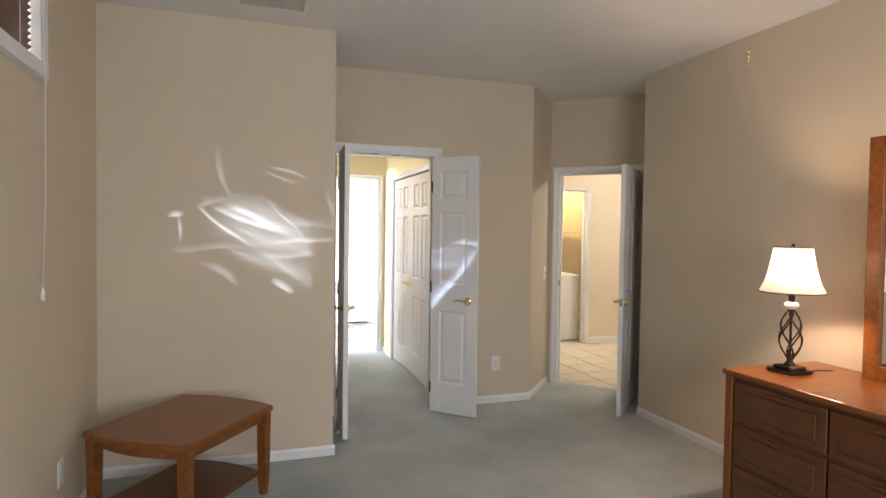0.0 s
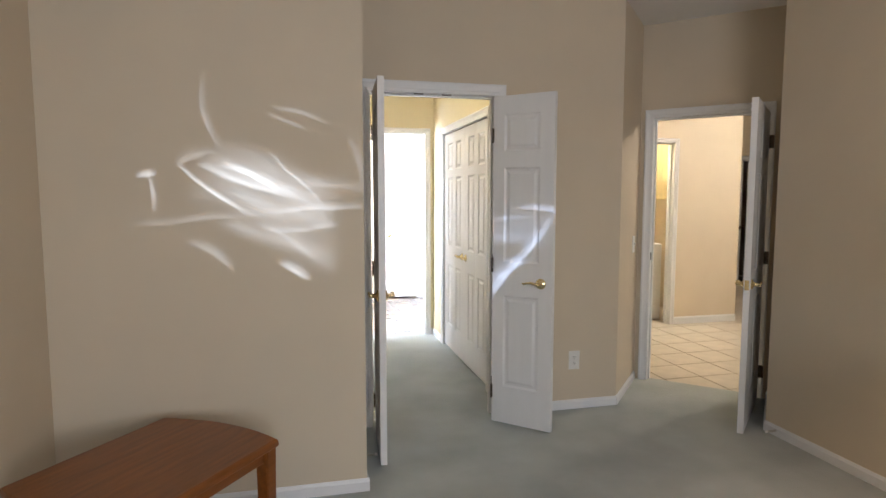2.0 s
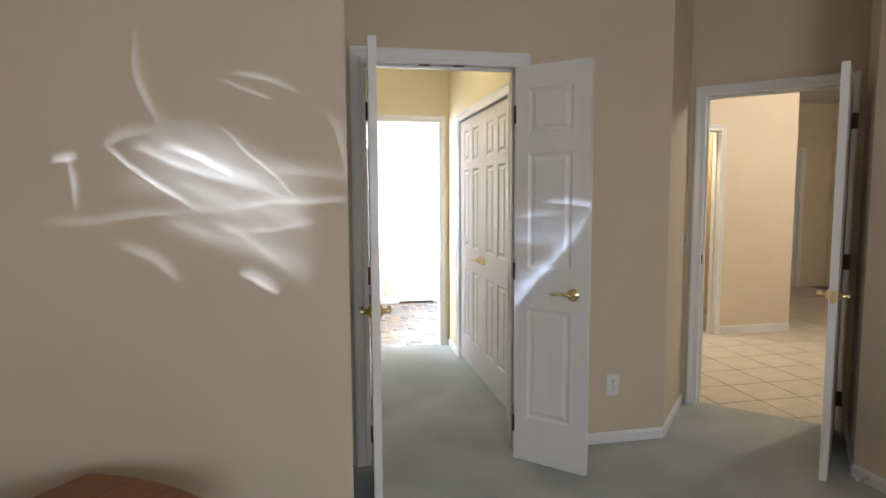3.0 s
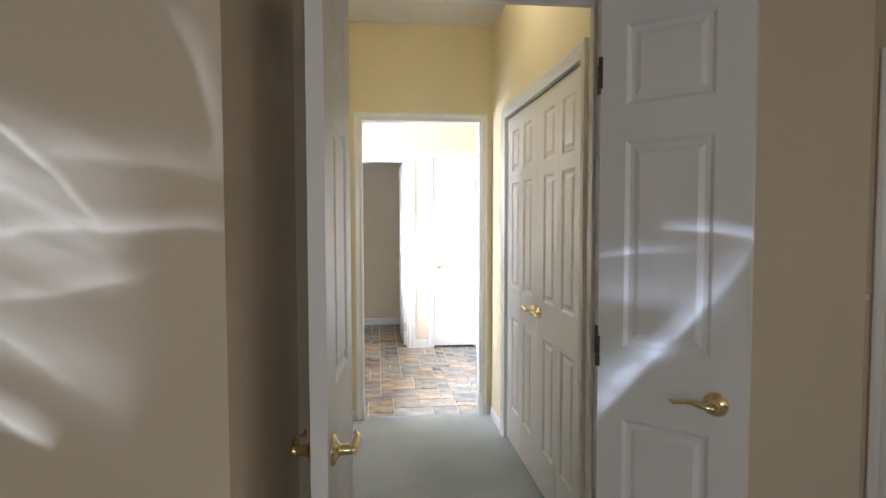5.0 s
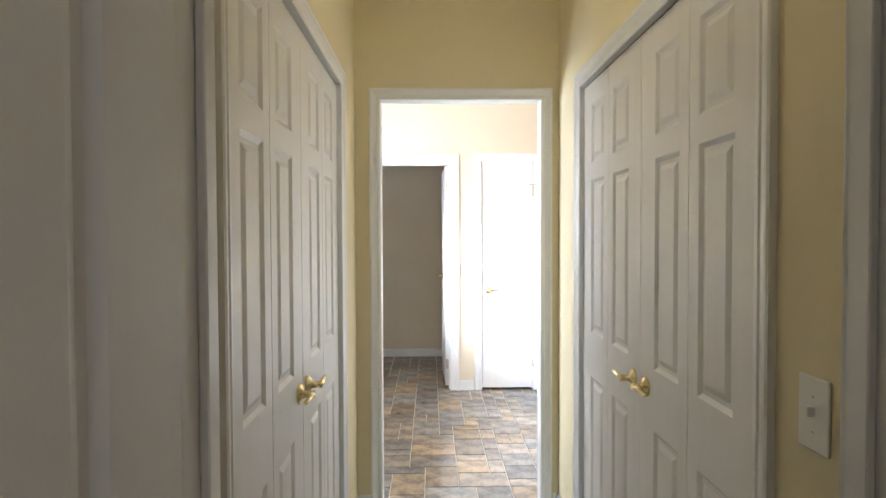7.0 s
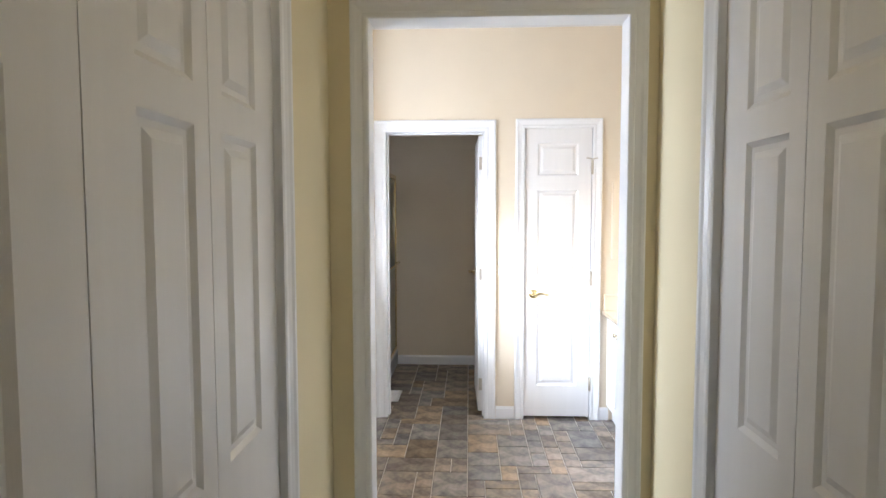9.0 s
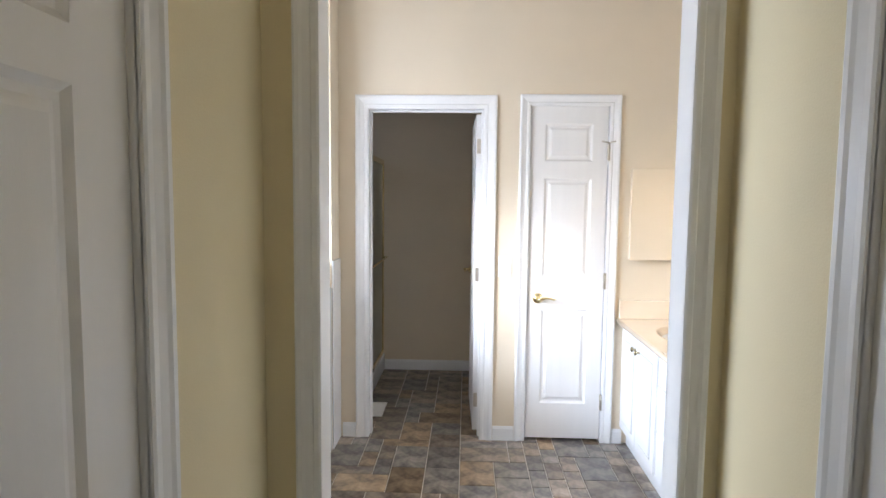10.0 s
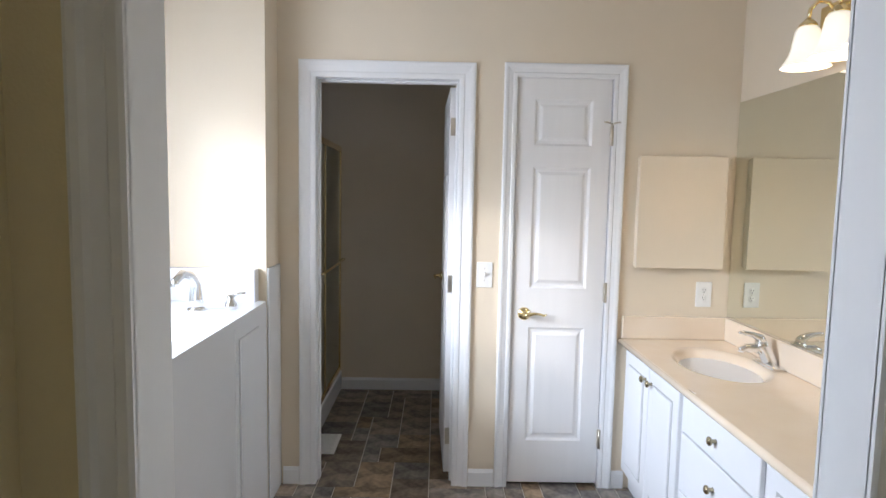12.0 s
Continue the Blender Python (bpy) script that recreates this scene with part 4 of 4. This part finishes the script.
# ---- bathroom things ----
def tub_window():
    t = tagged(new("window_2"), "bright bathroom window above the tub", "window", kind="structure")
    y0, y1, z0, z1, x = 7.31, 8.65, 1.20, 2.02, -0.30
    for a, b in (((x - 0.1, y0, z0), (x + 0.012, y0 + 0.05, z1)), ((x - 0.1, y1 - 0.05, z0), (x + 0.012, y1, z1)), ((x - 0.1, y0 + 0.05, z0), (x + 0.012, y1 - 0.05, z0 + 0.05)), ((x - 0.1, y0 + 0.05, z1 - 0.05), (x + 0.012, y1 - 0.05, z1))):
        part("window_frame", boxes((a, b), bevel=0.003), TRIM, t)
    pane = part("pane", boxes(((x - 0.075, y0 + 0.05, z0 + 0.05), (x - 0.07, y1 - 0.05, z1 - 0.05))), PANE, t)
    pane.visible_shadow = False


tub_window()


def walk_in_tub():
    x1, y0, y1, top = 0.525, 7.62, 9.088, 0.99
    x0 = -0.298
    t = thing("walk_in_tub", "white high-sided walk-in bathtub with a door", "bathtub", at=pose(0, 0, 0))
    bm = boxes(((x1 - 0.045, y0, 0), (x1, 8.64, top - 0.03)), ((x1 - 0.045, 8.66, 0), (x1 - 0.006, y1 + 0.2, top - 0.03)), bevel=0.004)
    part("apron", bm, ACRYLIC, t)
    part("door_seam", boxes(((x1 - 0.04, 8.64, 0.02), (x1 - 0.02, 8.66, top - 0.03))), GREY, t)
    panel = part("access_panel", boxes(((x1 - 0.006, 8.70, 0.10), (x1 + 0.004, 8.95, 0.90)), bevel=0.003), ACRYLIC, t)
    part("end_wall", boxes(((x0, y0, 0), (x1 - 0.045, y0 + 0.05, top - 0.03)), bevel=0.003), ACRYLIC, t)
    # deck: a rim round an oblong basin
    bm = bmesh.new()
    n = 48
    cx, cy, rx, ry = (x0 + x1 - 0.04) / 2, (y0 + 8.70) / 2, 0.33, 0.47

    def loop(kx, ky, z):
        out = []
        for k in range(n):
            a = 2 * math.pi * k / n
            c, s = math.cos(a), math.sin(a)
            p = 0.45
            out.append(bm.verts.new((cx + kx * math.copysign(abs(c) ** p, c), cy + ky * math.copysign(abs(s) ** p, s), z)))
        return out
    rings = [loop(rx + 0.012, ry + 0.012, top), loop(rx, ry, top - 0.008), loop(rx - 0.02, ry - 0.02, top - 0.2), loop(rx - 0.04, ry - 0.04, 0.25), loop(rx - 0.1, ry - 0.1, 0.16)]
    for a, b in zip(rings, rings[1:]):
        for k in range(n):
            bm.faces.new((a[k], a[(k + 1) % n], b[(k + 1) % n], b[k])).smooth = True
    bm.faces.new(rings[-1])
    outer = []
    for v in rings[0]:
        dx, dy = v.co.x - cx, v.co.y - cy
        hx = (x1 - cx) if dx > 0 else (cx - x0)
        hy = (y1 - cy) if dy > 0 else (cy - y0)
        k = min(hx / max(abs(dx), 1e-6), hy / max(abs(dy), 1e-6))
        outer.append(bm.verts.new((cx + dx * k, cy + dy * k, top)))
    skirt = [bm.verts.new((v.co.x, v.co.y, top - 0.035)) for v in outer]
    for k in range(n):
        j = (k + 1) % n
        bm.faces.new((rings[0][k], rings[0][j], outer[j], outer[k]))
        bm.faces.new((outer[k], outer[j], skirt[j], skirt[k]))
    part("basin", bm, ACRYLIC, t)
    part("end_ledge", boxes(((x0, 9.03, top - 0.002), (x1 - 0.04, y1, 1.14)), bevel=0.004), ACRYLIC, t)
    part("end_panel", boxes(((x1 - 0.004, 9.092, 0.0), (x1 + 0.006, 9.296, 1.14)), bevel=0.003), ACRYLIC, t)
    part("wall_ledge", boxes(((x0, y0, top - 0.002), (x0 + 0.03, 9.03, 1.14)), bevel=0.004), ACRYLIC, t)
    return t


walk_in_tub()


def tub_faucet():
    t = thing("tub_faucet", "chrome arched tub spout on the deck", "faucet", at=pose(0.30, 8.83, 0.99))
    part("spout", tube([(0, 0, 0), (0, 0, 0.05), (0, -0.003, 0.11), (-0.01, -0.03, 0.15), (-0.02, -0.08, 0.165), (-0.03, -0.125, 0.14), (-0.032, -0.135, 0.115)], [0.031, 0.029, 0.025, 0.020, 0.018, 0.017, 0.019], 16), CHROME, t)
    part("flange", turned([(0, 0), (0.038, 0), (0.038, 0.006), (0.032, 0.012), (0, 0.012)], 20), CHROME, t)
    h = thing("tub_valve", "chrome lever tub valve on the deck", "faucet", at=pose(0.43, 8.87, 0.99))
    part("valve_body", turned([(0, 0), (0.028, 0), (0.026, 0.02), (0.016, 0.04), (0.014, 0.06), (0, 0.065)], 18), CHROME, h)
    part("lever", tube([(0, 0, 0.055), (0.03, 0, 0.066), (0.065, 0, 0.072)], [0.008, 0.006, 0.005], 8), CHROME, h)


tub_faucet()

CAB_X, CAB_TOP = 2.29, 0.755


def cabinet_door(parent, y0, y1, z0, z1, knob=None, name="door"):
    """An overlay front with a raised panel, on the cabinet's face."""
    front = part(name, boxes(((CAB_X - 0.019, y0, z0), (CAB_X - 0.001, y1, z1)), bevel=0.003), CABINET, parent)
    e = 0.055
    if name == "door":
        # flat grey sheet: the groove's shade round the panel, put in as colour
        part("groove_shade", boxes(((CAB_X - 0.0195, y0 + e, z0 + e), (CAB_X - 0.0185, y1 - e, z1 - e))), GREY, front)
        part("raised_panel", boxes(((CAB_X - 0.0245, y0 + e + 0.008, z0 + e + 0.008), (CAB_X - 0.0185, y1 - e - 0.008, z1 - e - 0.008)), bevel=0.005), CABINET, front)
    if knob:
        m = Matrix.Translation((CAB_X - 0.019, knob[0], knob[1])) @ Matrix.Rotation(radians(-90), 4, "Y")
        part("knob", turned([(0, 0), (0.008, 0), (0.006, 0.008), (0.007, 0.014), (0.0155, 0.02), (0.016, 0.025), (0.010, 0.030), (0, 0.031)], 18, m), KNOB_METAL, front, "antique brass round knob")
    return front


def cabinet_unit(y0, y1, label):
    t = thing("vanity_cabinet", label, "cabinet", "bathroom vanity cabinets")
    part("body", boxes(((CAB_X, y0 + 0.001, 0.10), (BATH_RIGHT - 0.002, y1 - 0.001, CAB_TOP))), CABINET, t)
    part("toe_kick", boxes(((CAB_X + 0.03, y0 + 0.001, 0.0), (BATH_RIGHT - 0.05, y1 - 0.001, 0.10))), CABINET, t)
    return t


u = cabinet_unit(8.60, 9.296, "white vanity cabinet with two raised panel doors")
cabinet_door(u, 8.952, 9.275, 0.115, 0.735, (8.985, 0.675))
cabinet_door(u, 8.622, 8.946, 0.115, 0.735, (8.912, 0.675))
u = cabinet_unit(8.02, 8.60, "white vanity cabinet with a stack of drawers")
for z0, z1 in ((0.60, 0.742), (0.365, 0.592), (0.115, 0.357)):
    cabinet_door(u, 8.035, 8.588, z0, z1, (8.31, (z0 + z1) / 2 + (0.0 if z0 > 0.5 else 0.02)), "drawer")
u = cabinet_unit(7.095, 8.02, "white vanity cabinet with raised panel doors")
cabinet_door(u, 7.565, 8.005, 0.115, 0.735, (7.60, 0.675))
cabinet_door(u, 7.115, 7.559, 0.115, 0.735, (7.52, 0.675))


def countertop():
    t = thing("countertop", "peach cultured marble vanity top with an oval basin", "countertop", at=pose(0, 0, 0))
    x0, x1, y0, y1, z = 2.245, BATH_RIGHT - 0.002, 7.095, 9.298, 0.79
    cx, cy, rx, ry = 2.535, 8.85, 0.175, 0.255
    bm = bmesh.new()
    n = 56

    def oval(k, z):
        return [bm.verts.new((cx + rx * k * math.cos(2 * math.pi * j / n), cy + ry * k * math.sin(2 * math.pi * j / n), z)) for j in range(n)]
    rings = [oval(1.06, z), oval(1.02, z - 0.001), oval(0.97, z - 0.007), oval(0.90, z - 0.024), oval(0.78, z - 0.06), oval(0.62, z - 0.095), oval(0.40, z - 0.119), oval(0.12, z - 0.128)]
    for a, b in zip(rings, rings[1:]):
        for k in range(n):
            bm.faces.new((a[k], a[(k + 1) % n], b[(k + 1) % n], b[k])).smooth = True
    bm.faces.new(rings[-1])
    outer = []
    for v in rings[0]:
        dx, dy = v.co.x - cx, v.co.y - cy
        hx = (x1 - cx) if dx > 0 else (cx - x0)
        hy = (y1 - cy) if dy > 0 else (cy - 8.45)
        k = min(hx / max(abs(dx), 1e-6), hy / max(abs(dy), 1e-6))
        outer.append(bm.verts.new((cx + dx * k, cy + dy * k, z)))
    for k in range(n):
        j = (k + 1) % n
        bm.faces.new((rings[0][k], rings[0][j], outer[j], outer[k]))
    box(bm, (x0, y0, z - 0.03), (x1, 8.45, z))
    box(bm, (x0, 8.45, z - 0.03), (x0 + 0.004, y1, z - 0.0005))
    part("top", bm, MARBLE, t)
    part("front_edge", tube([(x0 + 0.004, y0, z - 0.016), (x0 + 0.004, y1, z - 0.016)], 0.0158, 14), MARBLE, t)
    part("backsplash", boxes(((x0 + 0.002, y1 - 0.02, z), (x1, y1, z + 0.115)), bevel=0.004), MARBLE, t)
    part("backsplash", boxes(((x1 - 0.02, y0, z), (x1, y1 - 0.02, z + 0.115)), bevel=0.004), MARBLE, t)
    part("drain", turned([(0, 0), (0.022, 0), (0.02, 0.004), (0, 0.005)], 16, Matrix.Translation((cx, cy, z - 0.129))), CHROME, t)


countertop()


def basin_faucet():
    t = thing("basin_faucet", "chrome single-lever basin faucet on the vanity top", "faucet", at=pose(2.735, 8.82, 0.79))
    part("base_plate", boxes(((-0.030, -0.078, 0), (0.026, 0.078, 0.018)), bevel=0.008, seg=3), CHROME, t)
    part("body", tube([(0.004, 0, 0.012), (-0.006, 0, 0.035), (-0.022, 0, 0.065), (-0.040, 0, 0.095), (-0.050, 0, 0.112)], [0.034, 0.030, 0.028, 0.026, 0.018], 18), CHROME, t)
    part("spout", tube([(-0.030, 0, 0.068), (-0.070, 0, 0.080), (-0.105, 0, 0.082), (-0.124, 0, 0.072), (-0.126, 0, 0.062)], [0.022, 0.018, 0.015, 0.014, 0.013], 14), CHROME, t)
    part("lever", tube([(-0.040, 0, 0.108), (-0.050, 0, 0.126), (-0.085, 0, 0.140), (-0.125, 0, 0.146), (-0.140, 0, 0.145)], [0.022, 0.018, 0.011, 0.008, 0.004], 12), CHROME, t)


basin_faucet()

bm = boxes(((BATH_RIGHT - 0.008, 7.14, 0.912), (BATH_RIGHT - 0.002, 9.292, 1.972)), bevel=0.001)
mir = thing("wall_mirror", "large frameless mirror above the vanity", "mirror")
part("mirror_glass", bm, MIRROR, mir)
part("mirror_channel", boxes(((BATH_RIGHT - 0.012, 7.14, 0.906), (BATH_RIGHT - 0.001, 9.292, 0.913))), CHROME, mir)

cab = thing("medicine_cabinet", "flat beige medicine cabinet on the bathroom wall", "cabinet", at=pose(2.288, BATH_BACK, 1.155))
part("body", boxes(((0.006, -0.034, 0.006), (0.424, 0.0, 0.542))), BATH_WALL, cab)
part("door", boxes(((0, -0.054, 0), (0.43, -0.036, 0.548)), bevel=0.002), BATH_WALL, cab)


def vanity_light():
    t = thing("vanity_light", "brass wall light with lit frosted bell shades", "wall lamp", at=pose(BATH_RIGHT, 8.43, 2.18))
    part("backplate", boxes(((-0.018, -0.27, -0.055), (-0.001, 0.27, 0.055)), bevel=0.006, seg=2), BRASS, t)
    for k in range(3):
        y = 0.17 - 0.17 * k
        part("arm", tube([(-0.016, y, 0.0), (-0.05, y, 0.045), (-0.09, y, 0.05), (-0.118, y, 0.02), (-0.122, y, -0.02)], 0.007, 10), BRASS, t)
        part("shade_holder", turned([(0, 0), (0.012, 0), (0.03, -0.022), (0.032, -0.03), (0, -0.03)], 18, Matrix.Translation((-0.122, y, -0.015))), BRASS, t)
        bm = bmesh.new()
        n = 36
        rings = [[bm.verts.new((-0.122 + r * (1 + 0.025 * math.cos(12 * a) * (r > 0.06)) * math.cos(a), y + r * (1 + 0.025 * math.cos(12 * a) * (r > 0.06)) * math.sin(a), z)) for a in (2 * math.pi * j / n for j in range(n))] for r, z in ((0.028, -0.043), (0.040, -0.058), (0.046, -0.09), (0.052, -0.13), (0.065, -0.165), (0.080, -0.186), (0.083, -0.190))]
        for p, q in zip(rings, rings[1:]):
            for j in range(n):
                bm.faces.new((p[j], p[(j + 1) % n], q[(j + 1) % n], q[j])).smooth = True
        part("bell_shade", bm, BELL, t, "glowing ribbed frosted glass bell")


vanity_light()


def floor_register():
    t = thing("floor_register", "white louvred floor air register", "vent", at=pose(0.62, 9.78, 0.001))
    w, d = 0.24, 0.28
    for a, b in (((-w / 2, -d / 2, 0), (w / 2, -d / 2 + 0.02, 0.006)), ((-w / 2, d / 2 - 0.02, 0), (w / 2, d / 2, 0.006)), ((-w / 2, -d / 2 + 0.02, 0), (-w / 2 + 0.02, d / 2 - 0.02, 0.006)), ((w / 2 - 0.02, -d / 2 + 0.02, 0), (w / 2, d / 2 - 0.02, 0.006))):
        part("frame", boxes((a, b), bevel=0.002), PLASTIC, t)
    part("backing", boxes(((-w / 2 + 0.02, -d / 2 + 0.02, 0), (w / 2 - 0.02, d / 2 - 0.02, 0.001))), GREY, t)
    proto = part("slat", boxes(((-w / 2 + 0.02, -0.004, 0), (w / 2 - 0.02, 0.004, 0.0045))), PLASTIC, t)
    proto.matrix_basis = pose(0, -d / 2 + 0.03, 0)
    for k in range(1, 14):
        ob = new("slat", proto.data)
        ob.parent = t
        ob.matrix_basis = pose(0, -d / 2 + 0.03 + k * 0.017, 0)


floor_register()


def shower():
    t = thing("shower_enclosure", "brass framed shower with obscure glass door", "shower", at=pose(0, 0, 0))
    x, y0, y1, z0, z1 = 0.58, 9.60, 10.795, 0.15, 1.84
    part("curb", boxes(((x - 0.09, y0, 0), (x + 0.02, y1, z0)), bevel=0.012, seg=2), ACRYLIC, t)
    part("tray", boxes(((-0.43, y0, 0), (x - 0.09, y1, 0.06)), bevel=0.004), ACRYLIC, t)
    for a, b, name in (((x - 0.02, y0, z0), (x + 0.012, y0 + 0.035, z1), "side_post"), ((x - 0.02, y1 - 0.035, z0), (x + 0.012, y1, z1), "side_post"), ((x - 0.02, y0 + 0.035, z1 - 0.04), (x + 0.012, y1 - 0.035, z1), "head_rail"), ((x - 0.02, y0 + 0.035, z0), (x + 0.012, y1 - 0.035, z0 + 0.035), "bottom_rail"), ((x - 0.012, 10.18, z0 + 0.035), (x + 0.008, 10.205, z1 - 0.04), "door_stile")):
        part(name, boxes((a, b), bevel=0.003), BRASS, t)
    pane = part("glass_panel", boxes(((x - 0.006, y0 + 0.03, z0 + 0.03), (x, y1 - 0.03, z1 - 0.035))), OBSCURE, t)
    bar = part("towel_bar", tube([(x + 0.006, 9.9, 1.0), (x + 0.045, 9.9, 1.01), (x + 0.05, 9.95, 1.01), (x + 0.05, 10.70, 1.01), (x + 0.045, 10.74, 1.01), (x + 0.006, 10.74, 1.0)], 0.008, 10), BRASS, t)
    return t


shower()


# ---- laundry and hall things ----
def appliance(x0, y0, label, name):
    t = thing(name, label, "washing machine", "laundry machines", at=pose(x0, y0, 0))
    w, d, h = 0.68, 0.66, 0.91
    part("body", boxes(((0, 0, 0.02), (w, d, h)), bevel=0.012, seg=2), PLASTIC, t)
    part("lid", boxes(((0.06, 0.05, h), (w - 0.06, d - 0.2, h + 0.012)), bevel=0.005), PLASTIC, t)
    part("console", boxes(((0, d - 0.16, h), (w, d, h + 0.17)), bevel=0.02, seg=2), PLASTIC, t)
    for k in range(3):
        m = Matrix.Translation((0.15 + 0.19 * k, d - 0.16, h + 0.09)) @ Matrix.Rotation(radians(90), 4, "X")
        part("dial", turned([(0, 0), (0.03, 0), (0.026, 0.02), (0, 0.022)], 18, m), GREY, t)
    part("front_panel", boxes(((0.04, -0.004, 0.1), (w - 0.04, 0.004, h - 0.12)), bevel=0.002), PLASTIC, t)
    return t


appliance(3.25, 7.06, "white top-loading washing machine in the laundry", "washing_machine")
appliance(3.955, 7.06, "white clothes dryer beside the washer", "clothes_dryer")
for k in range(3):
    c = thing("wall_cabinet", "pale maple laundry wall cabinet with arched door panel", "cabinet", "laundry wall cabinets", at=pose(3.45 + 0.5 * k, 7.46, 1.42))
    part("body", boxes(((0, 0.02, 0), (0.496, 0.338, 0.78))), PALE_WOOD, c)
    d = part("door", boxes(((0.006, 0, 0.006), (0.49, 0.019, 0.774)), bevel=0.003), PALE_WOOD, c)
    part("raised_panel", boxes(((0.07, -0.006, 0.07), (0.426, 0.001, 0.70)), bevel=0.005), PALE_WOOD, d)

# ---- floor pieces ----
TILE_STEP, JOINT = 0.333, 0.008
proto = None
for i in range(-1, 16):
    for j in range(-3, 15):
        x, y = 3.02 + i * TILE_STEP, 4.40 + j * TILE_STEP
        if not (2.95 < x < 7.9 and 3.4 < y < 9.2) or (y < 4.6 and x > 5.4):
            continue
        if (x + y) < 7.75 and x < 4.1:
            continue
        if proto is None:
            h = (TILE_STEP - JOINT) / 2
            proto = part("tile", boxes(((-h, -h, -0.008), (h, h, 0.0)), bevel=0.002), TILE, floor_hall)
            ob = proto
        else:
            ob = new("tile", proto.data)
            ob.parent = floor_hall
        ob.matrix_basis = pose(x + 0.167, y + 0.167, 0)

# bathroom: rectangular slate-look pieces of several sizes laid at random on a small grid
UNIT, GAPW = 0.096, 0.005
rng = random.Random(11)
gx, gy = int(3.32 / UNIT) + 1, int(3.83 / UNIT) + 1
taken = [[False] * gy for _ in range(gx)]
shapes = {}
for j in range(gy):
    for i in range(gx):
        if taken[i][j]:
            continue
        options = [(3, 2), (3, 2), (2, 2), (2, 3), (2, 2), (2, 1), (3, 1), (1, 2)]
        rng.shuffle(options)
        options.sort(key=lambda o: o[0] * o[1] < 3 and rng.random() < 0.6)
        for w, h in options + [(2, 1), (1, 1)]:
            if i + w <= gx and j + h <= gy and not any(taken[a][b] for a in range(i, i + w) for b in range(j, j + h)):
                break
        for a in range(i, i + w):
            for b in range(j, j + h):
                taken[a][b] = True
        x0, y0 = -0.44 + i * UNIT, 7.06 + j * UNIT
        if x0 + w * UNIT < -0.2 or (x0 + w * UNIT < 0.5 and y0 < 9.2):
            continue
        if (w, h) not in shapes:
            hw, hh = (w * UNIT - GAPW) / 2, (h * UNIT - GAPW) / 2
            shapes[(w, h)] = part("tile", boxes(((-hw, -hh, -0.006), (hw, hh, 0.0)), bevel=0.0015), SLATE, floor_bath)
            ob = shapes[(w, h)]
        else:
            ob = new("tile", shapes[(w, h)].data)
            ob.parent = floor_bath
        ob.matrix_basis = pose(x0 + w * UNIT / 2, y0 + h * UNIT / 2, rng.uniform(-0.0004, 0.0004))

wall("wall_far_room", (6.6, 10.5), (8.5, 10.5), BATH_WALL, BATH_WALL)
# Added side walls that keep the sky out behind the far hall door.
wall("sky_block_side", (6.65, 9.415), (6.65, 10.5), BATH_WALL, BATH_WALL, thick=0.05)
wall("sky_block_end", (8.4, 10.5), (8.4, 9.3), BATH_WALL, BATH_WALL, thick=0.05)
